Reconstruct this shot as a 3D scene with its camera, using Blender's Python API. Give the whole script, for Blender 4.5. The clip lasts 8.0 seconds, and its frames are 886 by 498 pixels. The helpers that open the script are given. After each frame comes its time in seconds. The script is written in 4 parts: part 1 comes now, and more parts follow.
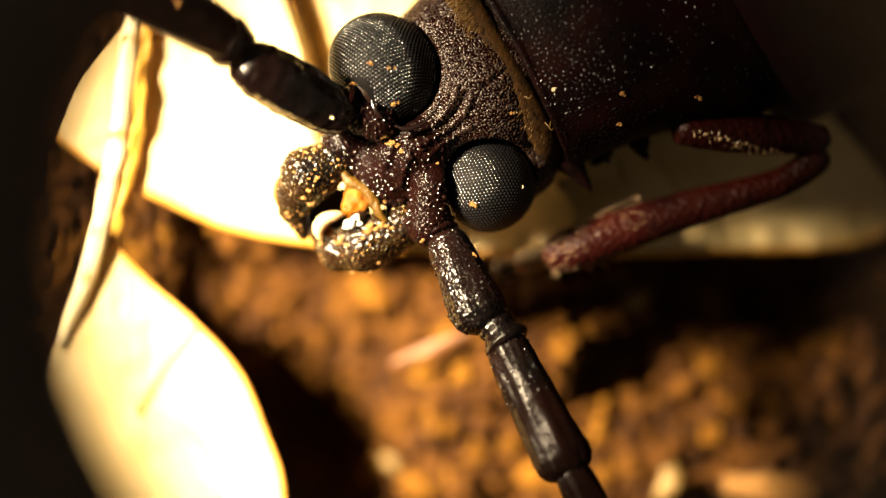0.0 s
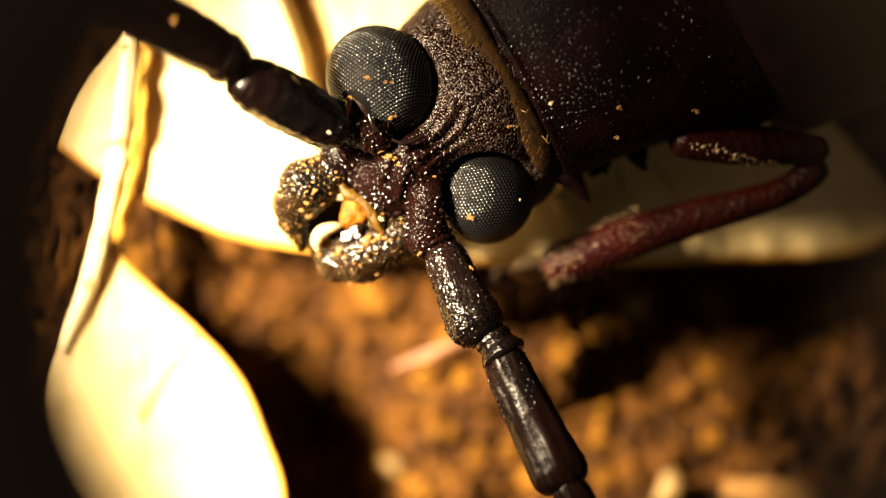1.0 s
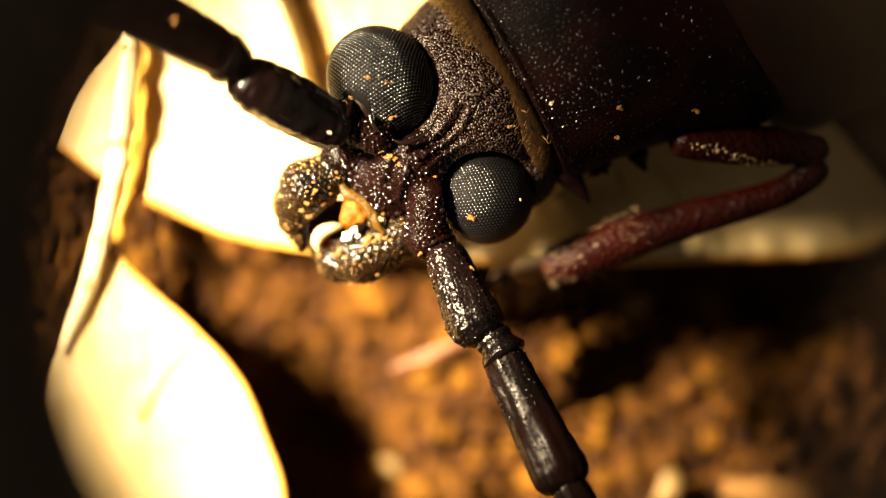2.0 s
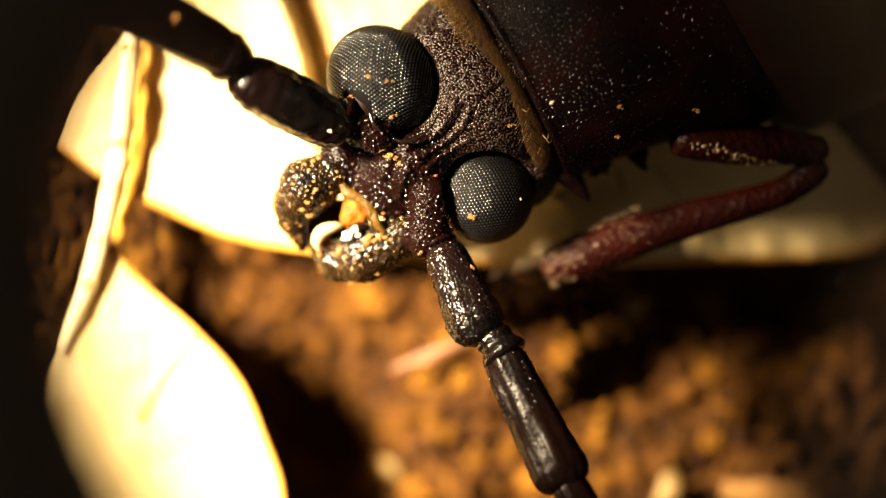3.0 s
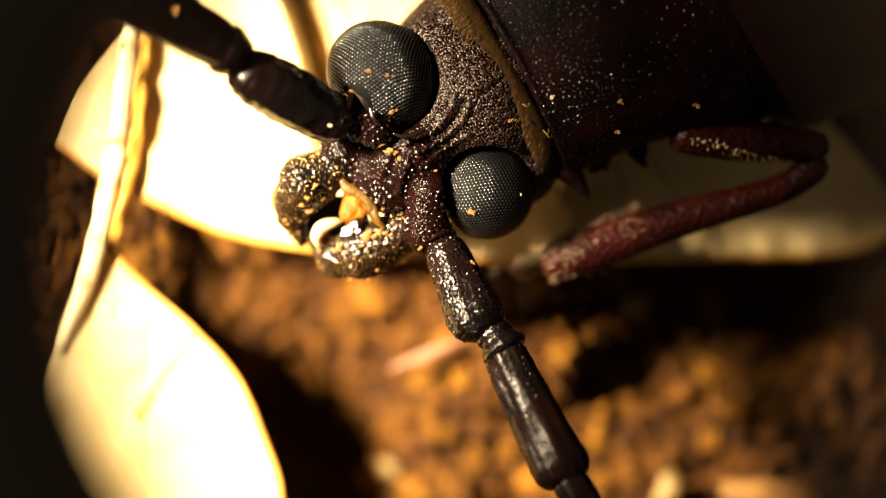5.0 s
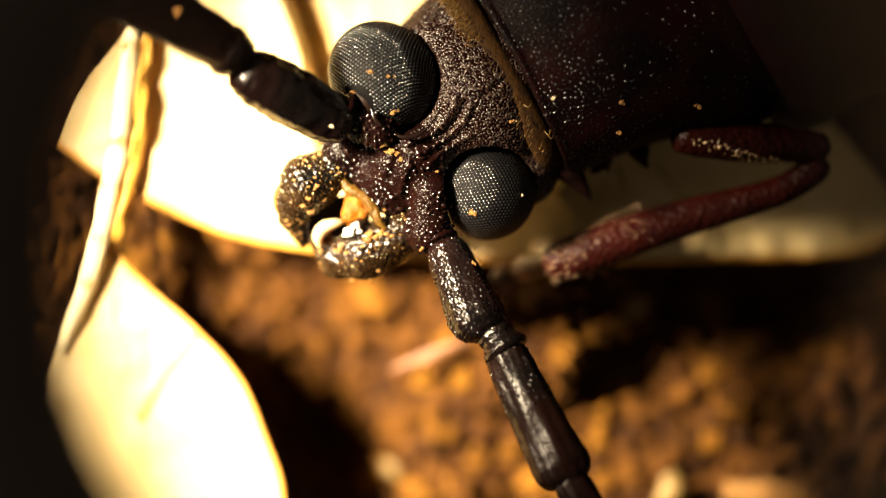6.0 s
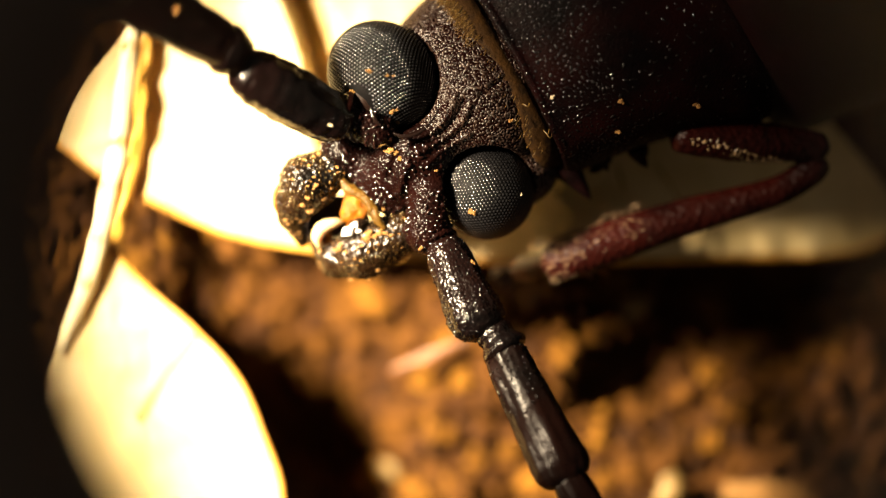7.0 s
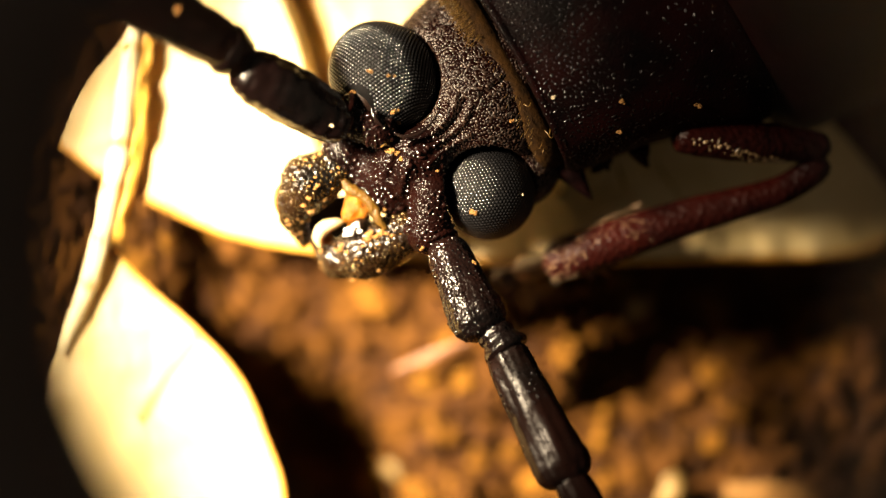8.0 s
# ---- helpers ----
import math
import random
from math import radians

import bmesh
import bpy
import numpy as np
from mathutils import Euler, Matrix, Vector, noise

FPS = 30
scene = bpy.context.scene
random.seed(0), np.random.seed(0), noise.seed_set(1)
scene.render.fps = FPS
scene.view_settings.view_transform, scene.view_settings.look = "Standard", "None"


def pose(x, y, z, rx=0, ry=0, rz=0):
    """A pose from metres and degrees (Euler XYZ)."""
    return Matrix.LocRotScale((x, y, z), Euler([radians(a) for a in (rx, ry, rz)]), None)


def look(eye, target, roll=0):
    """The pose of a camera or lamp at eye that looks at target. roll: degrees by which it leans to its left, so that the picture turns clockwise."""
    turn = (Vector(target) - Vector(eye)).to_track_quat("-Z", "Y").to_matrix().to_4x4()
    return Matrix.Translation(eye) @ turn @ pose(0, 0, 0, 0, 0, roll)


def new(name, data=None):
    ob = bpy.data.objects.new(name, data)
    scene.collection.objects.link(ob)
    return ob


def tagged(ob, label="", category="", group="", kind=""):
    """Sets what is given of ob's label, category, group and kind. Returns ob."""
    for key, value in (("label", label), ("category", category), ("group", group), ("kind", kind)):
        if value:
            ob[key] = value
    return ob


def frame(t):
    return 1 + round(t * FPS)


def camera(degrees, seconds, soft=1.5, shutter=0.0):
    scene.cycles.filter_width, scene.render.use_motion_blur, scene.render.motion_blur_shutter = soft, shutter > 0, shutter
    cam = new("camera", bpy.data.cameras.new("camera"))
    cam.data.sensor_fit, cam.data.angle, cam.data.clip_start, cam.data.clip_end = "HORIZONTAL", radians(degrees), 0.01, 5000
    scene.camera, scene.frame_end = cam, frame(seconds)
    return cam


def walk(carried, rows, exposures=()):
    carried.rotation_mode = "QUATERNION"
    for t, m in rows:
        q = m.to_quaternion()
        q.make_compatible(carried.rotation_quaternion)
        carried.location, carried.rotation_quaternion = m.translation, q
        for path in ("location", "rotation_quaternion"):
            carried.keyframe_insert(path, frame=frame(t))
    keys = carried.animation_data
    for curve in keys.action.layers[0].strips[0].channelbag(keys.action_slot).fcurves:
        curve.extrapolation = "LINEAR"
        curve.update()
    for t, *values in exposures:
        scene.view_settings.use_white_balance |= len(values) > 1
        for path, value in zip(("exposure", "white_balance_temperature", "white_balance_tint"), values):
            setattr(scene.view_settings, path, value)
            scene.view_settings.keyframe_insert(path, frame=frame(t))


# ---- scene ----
MM = 0.001

# camera: a close-up lens, looking straight down from about 45 mm above the insect's head
cam = camera(23.62, 8.0, soft=1.3)
cam.data.dof.use_dof = True
cam.data.dof.focus_distance = 45.3 * MM
cam.data.dof.aperture_fstop = 25.0


def eye_at(x, y, z, a, b, c):
    """x, y, z in mm from the middle of the path, a, b, c in thousandths of a radian."""
    k = math.degrees(0.001)
    return pose(x * MM, y * MM, (51 + z) * MM, a * k, b * k, c * k)


walk(cam, [
    (0, eye_at(-0.178, -0.393, -0.118, 4.735, -3.315, -0.295)),
    (0.1, eye_at(-0.146, -0.319, -0.113, 3.361, -2.702, -0.258)),
    (0.2, eye_at(-0.018, -0.021, -0.094, -2.136, -0.249, -0.108)),
    (0.3, eye_at(0.219, 0.530, -0.057, -12.304, 4.289, 0.168)),
    (0.4, eye_at(0.418, 0.991, -0.026, -20.823, 8.092, 0.399)),
    (0.5, eye_at(0.462, 1.096, -0.019, -22.747, 8.950, 0.451)),
    (1, eye_at(0.436, 0.949, 0.003, -18.645, 8.869, -0.080)),
    (1.5, eye_at(0.362, 1.004, 0.015, -19.691, 7.452, -0.903)),
    (3, eye_at(0.209, 0.557, 0.004, -10.384, 4.250, 0.267)),
    (3.5, eye_at(0.145, 0.505, -0.025, -9.599, 2.856, 0.528)),
    (4, eye_at(0.000, 0.000, 0.000, 0.000, -0.000, -0.000)),
    (4.5, eye_at(-0.036, -0.118, -0.096, 2.146, -1.219, 0.388)),
    (6, eye_at(0.031, -0.102, -0.074, 2.201, 1.002, 0.822)),
    (6.5, eye_at(0.098, -0.196, -0.053, 4.234, 2.410, 0.443)),
    (7, eye_at(0.077, -0.302, -0.059, 6.225, 1.575, 0.572)),
    (7.5, eye_at(0.063, -0.342, -0.042, 7.308, 2.198, 0.276)),
    (8, eye_at(0.136, -0.380, -0.068, 8.051, 3.461, 0.072)),
], [(0, 0, 6500, 10), (4.5, 0, 6450, 10), (6, 0, 6230, 10.5), (8, 0, 6200, 10.5)])

# light: one small warm torch beside the insect's jaws, a nearly dark room
world = bpy.data.worlds.new("dark_room")
scene.world = world
world.use_nodes = True
world.node_tree.nodes["Background"].inputs[0].default_value = (0.95, 0.74, 0.50, 1)
world.node_tree.nodes["Background"].inputs[1].default_value = 0.085

torch_data = bpy.data.lights.new("torch_light", "SPOT")
torch_data.energy = 1.36
torch_data.color = (1.0, 0.77, 0.47)
torch_data.shadow_soft_size = 3.2 * MM
torch_data.spot_size = radians(31.2)
torch_data.spot_blend = 1.0
torch = new("torch_light", torch_data)
torch.matrix_world = look((-26.8 * MM, 9.2 * MM, 29.0 * MM), (-4.0 * MM, -1.5 * MM, 0 * MM))

# the weak wide spill round the torch's beam
spill_data = bpy.data.lights.new("torch_spill", "SPOT")
spill_data.energy = 0.06
spill_data.color = (1.0, 0.77, 0.55)
spill_data.shadow_soft_size = 3.2 * MM
spill_data.spot_size = radians(140)
spill_data.spot_blend = 1.0
new("torch_spill", spill_data).matrix_world = torch.matrix_world.copy()


# ---- materials ----
def mat(name):
    m = bpy.data.materials.new(name)
    m.use_nodes = True
    nt = m.node_tree
    b = nt.nodes["Principled BSDF"]
    return m, nt, b


def node(nt, kind, **sockets):
    n = nt.nodes.new(kind)
    for k, v in sockets.items():
        n.inputs[k.replace("_", " ")].default_value = v
    return n


def coords(nt, size_mm, stretch=(1, 1, 1)):
    """Object coordinates scaled so that one unit is size_mm millimetres."""
    tc = nt.nodes.new("ShaderNodeTexCoord")
    mp = nt.nodes.new("ShaderNodeMapping")
    mp.inputs["Scale"].default_value = [1000.0 / size_mm * s for s in stretch]
    nt.links.new(tc.outputs["Object"], mp.inputs["Vector"])
    return mp.outputs["Vector"]


def noise_tex(nt, size_mm, detail=4, rough=0.55, stretch=(1, 1, 1)):
    n = node(nt, "ShaderNodeTexNoise", Scale=1.0, Detail=detail, Roughness=rough)
    nt.links.new(coords(nt, size_mm, stretch), n.inputs["Vector"])
    return n.outputs["Fac"]


def cells(nt, size_mm, smooth=0.35, stretch=(1, 1, 1)):
    n = nt.nodes.new("ShaderNodeTexVoronoi")
    n.feature = "SMOOTH_F1"
    n.inputs["Scale"].default_value = 1.0
    n.inputs["Smoothness"].default_value = smooth
    nt.links.new(coords(nt, size_mm, stretch), n.inputs["Vector"])
    return n.outputs["Distance"]


def ramp(nt, fac, stops):
    r = nt.nodes.new("ShaderNodeValToRGB")
    while len(r.color_ramp.elements) < len(stops):
        r.color_ramp.elements.new(0.5)
    for e, (p, c) in zip(r.color_ramp.elements, stops):
        e.position = p
        e.color = (*c, 1)
    nt.links.new(fac, r.inputs["Fac"])
    return r.outputs["Color"]


def maths(nt, op, a, b=None):
    n = nt.nodes.new("ShaderNodeMath")
    n.operation = op
    for i, v in enumerate((a, b)):
        if v is None:
            continue
        if isinstance(v, (int, float)):
            n.inputs[i].default_value = v
        else:
            nt.links.new(v, n.inputs[i])
    return n.outputs[0]


def bump(nt, b, height, depth_mm, strength=1.0, after=None):
    n = node(nt, "ShaderNodeBump", Strength=strength, Distance=depth_mm * MM)
    nt.links.new(height, n.inputs["Height"])
    if after is not None:
        nt.links.new(after, n.inputs["Normal"])
    nt.links.new(n.outputs["Normal"], b.inputs["Normal"])
    return n.outputs["Normal"]


def granule_material(name, colour, rough, ior):
    m, nt, b = mat(name)
    info = nt.nodes.new("ShaderNodeNewGeometry")
    nt.links.new(ramp(nt, info.outputs["Random Per Island"], [(0.0, [c * 0.5 for c in colour]), (1.0, [c * 1.5 for c in colour])]), b.inputs["Base Color"])
    b.inputs["Roughness"].default_value = rough
    b.inputs["IOR"].default_value = ior
    return m


def cuticle(name, grain, depth, dark=(0.0012, 0.0006, 0.0005), red=(0.0045, 0.0010, 0.0007), rough=0.2, stretch=(1, 1, 1), wrinkle=0.0, ior=1.46):
    """Glossy chitin with granules of that size in mm."""
    m, nt, b = mat(name)
    nt.links.new(ramp(nt, noise_tex(nt, 1.3, 5), [(0.35, dark), (0.72, red)]), b.inputs["Base Color"])
    nt.links.new(maths(nt, "MULTIPLY_ADD", noise_tex(nt, 0.35, 4), 0.25), b.inputs["Roughness"])
    b.inputs["Roughness"].links[0].from_node.inputs[2].default_value = rough - 0.12
    b.inputs["IOR"].default_value = ior
    h = maths(nt, "SUBTRACT", 1.0, cells(nt, grain, 0.3, stretch))
    n1 = bump(nt, b, h, depth)
    n2 = bump(nt, b, noise_tex(nt, grain * 3.5, 3), depth * 1.6, 0.6, n1)
    if wrinkle:
        bump(nt, b, noise_tex(nt, 0.22, 2, 0.5, (1, 1, 1)), wrinkle, 0.8, n2)
    return m


HEAD = cuticle("granular_black_cuticle", 0.06, 0.020, (0.0020, 0.0008, 0.0007), (0.006, 0.0014, 0.0010), 0.24, wrinkle=0.02, ior=1.2)
HEAD_GRAIN = granule_material("glossy_head_granule", (0.0060, 0.0016, 0.0011), 0.20, 1.60)
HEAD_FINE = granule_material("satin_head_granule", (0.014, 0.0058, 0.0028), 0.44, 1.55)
BODY_GRAIN = granule_material("glossy_body_granule", (0.0015, 0.0006, 0.0005), 0.22, 1.5)
PRONOTUM = cuticle("punctured_black_cuticle", 0.05, 0.010, (0.0010, 0.0004, 0.0005), (0.008, 0.0010, 0.0009), 0.5, ior=1.14)
ANTENNA = cuticle("antenna_cuticle", 0.07, 0.02, (0.0015, 0.001, 0.001), (0.006, 0.0018, 0.0012), 0.22, wrinkle=0.03, ior=1.42)
ANTENNA_SMOOTH = cuticle("antenna_segment_cuticle", 0.08, 0.006, (0.002, 0.0012, 0.001), (0.007, 0.002, 0.0013), 0.30, (1, 1, 1), wrinkle=0.02, ior=1.27)
ANTENNA_DARK = cuticle("smooth_antenna_cuticle", 0.2, 0.012, (0.001, 0.0008, 0.0008), (0.0035, 0.001, 0.0008), 0.22, wrinkle=0.03, ior=1.5)
JAW_GRAIN = granule_material("golden_brown_jaw_granule", (0.010, 0.005, 0.0012), 0.22, 1.5)
JAW_GRAIN.node_tree.nodes["Principled BSDF"].inputs["Specular Tint"].default_value = (1.0, 0.78, 0.42, 1)
# pale golden colour in place of specular highlights on the femur
GLINT_GRAIN = granule_material("golden_glint_grain", (0.20, 0.13, 0.06), 0.3, 1.55)
LEG = cuticle("reddish_leg_cuticle", 0.14, 0.04, (0.006, 0.0010, 0.0008), (0.022, 0.0026, 0.0014), 0.42, ior=1.2)
MANDIBLE = cuticle("pitted_mandible_cuticle", 0.10, 0.04, (0.0015, 0.0012, 0.001), (0.014, 0.006, 0.0015), 0.24, wrinkle=0.07, ior=1.36)


def plain(name, colour, rough=0.4, vary=0.35, size=0.4, depth=0.02, trans=0.0, subs=0.0):
    m, nt, b = mat(name)
    lo = [c * (1 - vary) for c in colour]
    hi = [min(1, c * (1 + vary)) for c in colour]
    nt.links.new(ramp(nt, noise_tex(nt, size, 5), [(0.3, lo), (0.7, hi)]), b.inputs["Base Color"])
    b.inputs["Roughness"].default_value = rough
    bump(nt, b, noise_tex(nt, size * 0.5, 5), depth)
    if subs:
        b.inputs["Subsurface Weight"].default_value = subs
        b.inputs["Subsurface Radius"].default_value = (0.5 * MM, 0.3 * MM, 0.12 * MM)
        b.inputs["Subsurface Scale"].default_value = 1.0
    b.inputs["Transmission Weight"].default_value = trans
    return m


EYE = plain("dark_eye_lens", (0.0012, 0.001, 0.0012), 0.6, 0.2, 0.5, 0.002)
EYE.node_tree.nodes["Principled BSDF"].inputs["IOR"].default_value = 1.2
FACET = plain("glossy_eye_lens", (0.006, 0.006, 0.007), 0.19, 0.2, 0.5, 0.0)
FACET.node_tree.nodes["Principled BSDF"].inputs["IOR"].default_value = 1.68
EYE_RIM = plain("eye_rim_cuticle", (0.004, 0.002, 0.0016), 0.14, 0.4, 0.4, 0.01)
AMBER = plain("amber_membrane", (0.16, 0.052, 0.0015), 0.4, 0.6, 0.2, 0.06)
AMBER.node_tree.nodes["Principled BSDF"].inputs["Specular IOR Level"].default_value = 0.15
STRAP = plain("pale_amber_membrane", (0.055, 0.028, 0.003), 0.4, 0.5, 0.2, 0.04)
STRAP.node_tree.nodes["Principled BSDF"].inputs["Specular IOR Level"].default_value = 0.2
GOLD_HAIR = plain("golden_hair", (0.10, 0.055, 0.009), 0.4, 0.25, 0.2, 0.002)
COLLAR = plain("brown_collar_membrane", (0.016, 0.0066, 0.0005), 0.8, 0.5, 0.25, 0.03)
COLLAR.node_tree.nodes["Principled BSDF"].inputs["Specular IOR Level"].default_value = 0.1
IVORY = plain("ivory_tooth", (0.42, 0.33, 0.18), 0.22, 0.2, 0.2, 0.01, 0.0, 0.3)
CRUMB = plain("ochre_soil_crumb", (0.17, 0.080, 0.013), 0.85, 0.4, 0.1, 0.03)
PALE_CRUMB = plain("pale_dust_grain", (0.55, 0.45, 0.30), 0.7, 0.3, 0.1, 0.02)
LOBE = plain("brown_lobe_cuticle", (0.007, 0.0022, 0.0008), 0.6, 0.4, 0.2, 0.01)
LOBE.node_tree.nodes["Principled BSDF"].inputs["Specular IOR Level"].default_value = 0.2
WET = plain("wet_dark_cuticle", (0.01, 0.006, 0.004), 0.12, 0.4, 0.12, 0.05)
TARSUS = plain("amber_brown_tarsus", (0.055, 0.018, 0.003), 0.45, 0.4, 0.3, 0.03)
# near-white base colour stands in for the bright highlight on the palp
GLINT = plain("painted_palp_glint", (0.72, 0.70, 0.66), 0.12, 0.3, 0.1, 0.04)
HORN = plain("reddish_spine_tip", (0.12, 0.03, 0.02), 0.2, 0.4, 0.3, 0.01)


def leaf_material(name, lo, mid, hi):
    m, nt, b = mat(name)
    col = ramp(nt, maths(nt, "ADD", maths(nt, "MULTIPLY", noise_tex(nt, 5.0, 3, 0.5), 0.6), maths(nt, "MULTIPLY", noise_tex(nt, 1.1, 6, 0.65), 0.4)), [(0.36, lo), (0.5, mid), (0.64, hi)])
    nt.links.new(col, b.inputs["Base Color"])
    b.inputs["Roughness"].default_value = 0.5
    n1 = bump(nt, b, cells(nt, 0.35, 0.2), 0.03)
    bump(nt, b, noise_tex(nt, 0.9, 5), 0.08, 1.0, n1)
    tr = nt.nodes.new("ShaderNodeBsdfTranslucent")
    nt.links.new(col, tr.inputs["Color"])
    mix = nt.nodes.new("ShaderNodeMixShader")
    mix.inputs[0].default_value = 0.21
    nt.links.new(b.outputs[0], mix.inputs[1])
    nt.links.new(tr.outputs[0], mix.inputs[2])
    nt.links.new(mix.outputs[0], nt.nodes["Material Output"].inputs["Surface"])
    return m


LEAF = leaf_material("dry_straw_leaf", (0.60, 0.45, 0.18), (0.70, 0.54, 0.25), (0.78, 0.64, 0.35))
VEIN = plain("brown_leaf_vein", (0.30, 0.17, 0.04), 0.6, 0.3, 0.5, 0.03)
# dark brown that paints the shadow beside the leaf's ridge
FOLD_SHADE = plain("dark_brown_fold_shade", (0.10, 0.045, 0.010), 0.6, 0.3, 0.5, 0.03)
# ochre of the stalk's knots, also painted along leaf edges as their orange glow
KNOT_EDGE_GLOW = plain("ochre_knot_and_edge_glow", (0.46, 0.22, 0.02), 0.6, 0.3, 0.5, 0.03)
SHEATH = plain("golden_papery_sheath", (0.58, 0.31, 0.04), 0.5, 0.35, 0.4, 0.04)
STRAW = plain("straw_stalk", (0.80, 0.67, 0.42), 0.4, 0.3, 0.5, 0.03)


def soil_material(name, stops):
    m, nt, b = mat(name)
    fac = noise_tex(nt, 1.1, 6, 0.65)
    info = nt.nodes.new("ShaderNodeNewGeometry")
    obj = nt.nodes.new("ShaderNodeObjectInfo")
    isl = maths(nt, "ADD", maths(nt, "MULTIPLY", info.outputs["Random Per Island"], 0.55), maths(nt, "MULTIPLY", obj.outputs["Random"], 0.55))
    mix = maths(nt, "ADD", maths(nt, "MULTIPLY", fac, 0.5), maths(nt, "MULTIPLY", isl, 0.62))
    nt.links.new(ramp(nt, mix, stops), b.inputs["Base Color"])
    b.inputs["Roughness"].default_value = 0.85
    b.inputs["Specular IOR Level"].default_value = 0.12
    bump(nt, b, noise_tex(nt, 0.25, 6, 0.7), 0.08)
    return m


SOIL = soil_material("red_brown_soil", [(0.25, (0.012, 0.0042, 0.0007)), (0.45, (0.032, 0.011, 0.0011)), (0.68, (0.068, 0.0265, 0.0019)), (0.95, (0.19, 0.085, 0.0072))])
BARREL = plain("matt_dark_plastic", (0.13, 0.11, 0.105), 0.95, 0.2, 1.5, 0.02)
BARREL.node_tree.nodes["Principled BSDF"].inputs["Specular IOR Level"].default_value = 0.1


# ---- mesh helpers (all lengths in mm) ----
def V(*p):
    return Vector(p)


def mesh_from(verts, faces, origin, smooth=True):
    me = bpy.data.meshes.new("m")
    o = np.asarray(origin, float)
    me.from_pydata(((np.asarray(verts, float) - o) * MM).tolist(), [], [list(f) for f in faces])
    if smooth:
        me.polygons.foreach_set("use_smooth", [True] * len(me.polygons))
    me.update()
    return me


def thing(name, origin, label, category, group="", kind=""):
    ob = new(name)
    ob.location = Vector(origin) * MM
    ob.empty_display_size = MM
    return tagged(ob, label, category, group, kind)


def solid(name, geo, material, origin, label, category, group="", kind=""):
    """A thing of one mesh, its origin at its base."""
    ob = new(name, mesh_from(*geo, origin))
    ob.location = Vector(origin) * MM
    ob.data.materials.append(material)
    return tagged(ob, label, category, group, kind)


def part(name, geo, material, parent, origin, label="", kind="", smooth=True):
    """One mesh under a thing or part; origin is that of the whole thing."""
    ob = new(name, mesh_from(*geo, origin, smooth))
    ob.data.materials.append(material)
    ob.parent = parent
    return tagged(ob, label, kind=kind)


def join(geos):
    vs, fs, n = [], [], 0
    for v, f in geos:
        v = np.asarray(v, float)
        vs.append(v)
        fs.extend([tuple(i + n for i in q) for q in f])
        n += len(v)
    return np.concatenate(vs), fs


def smooth_path(pts, n):
    """Catmull-Rom through rows of numbers, n steps a span."""
    p = np.asarray(pts, float)
    p = np.vstack([2 * p[0] - p[1], p, 2 * p[-1] - p[-2]])
    out = []
    for i in range(1, len(p) - 2):
        for t in np.arange(n) / n:
            a, b, c, d = p[i - 1], p[i], p[i + 1], p[i + 2]
            out.append(0.5 * (2 * b + (c - a) * t + (2 * a - 5 * b + 4 * c - d) * t * t + (3 * b - a - 3 * c + d) * t ** 3))
    out.append(p[-2])
    return np.array(out)


def tube(rows, n=4, sides=20, flat=1.0, wobble=0.0, seed=0, ribs=0.0):
    """A limb: rows of x, y, z, radius; closed ends; flat squeezes it in height."""
    q = smooth_path(rows, n)
    rad = np.maximum(q[:, 3], 0.004)
    q = q[:, :3]
    verts, faces = [], []
    up = Vector((0, 0, 1))
    for i in range(len(q)):
        d = Vector(q[min(i + 1, len(q) - 1)] - q[max(i - 1, 0)]).normalized()
        s = d.cross(up)
        s = s.normalized() if s.length > 1e-4 else Vector((1, 0, 0))
        u = s.cross(d)
        for k in range(sides):
            a = 2 * math.pi * k / sides
            r = rad[i]
            if wobble:
                r *= 1 + wobble * noise.noise(Vector((math.cos(a) * 1.3 + seed, math.sin(a) * 1.3, i * 0.35)))
            if ribs:
                r *= 1 + ribs * noise.noise(Vector((math.cos(a) * 3.4 + seed, math.sin(a) * 3.4, i * 0.06))) + 0.4 * ribs * noise.noise(Vector((math.cos(a) * 8 + seed, math.sin(a) * 8, i * 0.12)))
            verts.append(Vector(q[i]) + s * (math.cos(a) * r) + u * (math.sin(a) * r * flat))
    for i in range(len(q) - 1):
        for k in range(sides):
            a, b = i * sides + k, i * sides + (k + 1) % sides
            faces.append((b, a, a + sides, b + sides))
    faces.append(tuple(range(sides)))
    faces.append(tuple((len(q) - 1) * sides + k for k in range(sides))[::-1])
    return [tuple(v) for v in verts], faces


def barrel_rows(a, b, profile):
    """Rows for tube(): straight from a to b, with (place along, radius) pairs."""
    a, b = Vector(a), Vector(b)
    return [(*(a.lerp(b, t)), r) for t, r in profile]


def d_cone(p, a, b, ra, rb):
    a, b = np.asarray(a, float), np.asarray(b, float)
    ab = b - a
    t = np.clip(((p - a) @ ab) / (ab @ ab), 0, 1)
    return np.linalg.norm(p - a - t[:, None] * ab, axis=1) - (ra + (rb - ra) * t)


def d_ell(p, c, r, turn=0.0, nod=0.0):
    """Ellipsoid with radii along its axis, across and up; turn in degrees about z, nod raises the axis."""
    m = np.array((Matrix.Rotation(radians(turn), 3, "Z") @ Matrix.Rotation(radians(-nod), 3, "Y")))
    q = (p - np.asarray(c, float)) @ m
    r = np.asarray(r, float)
    k0 = np.linalg.norm(q / r, axis=1)
    k1 = np.linalg.norm(q / (r * r), axis=1) + 1e-9
    return k0 * (k0 - 1) / k1


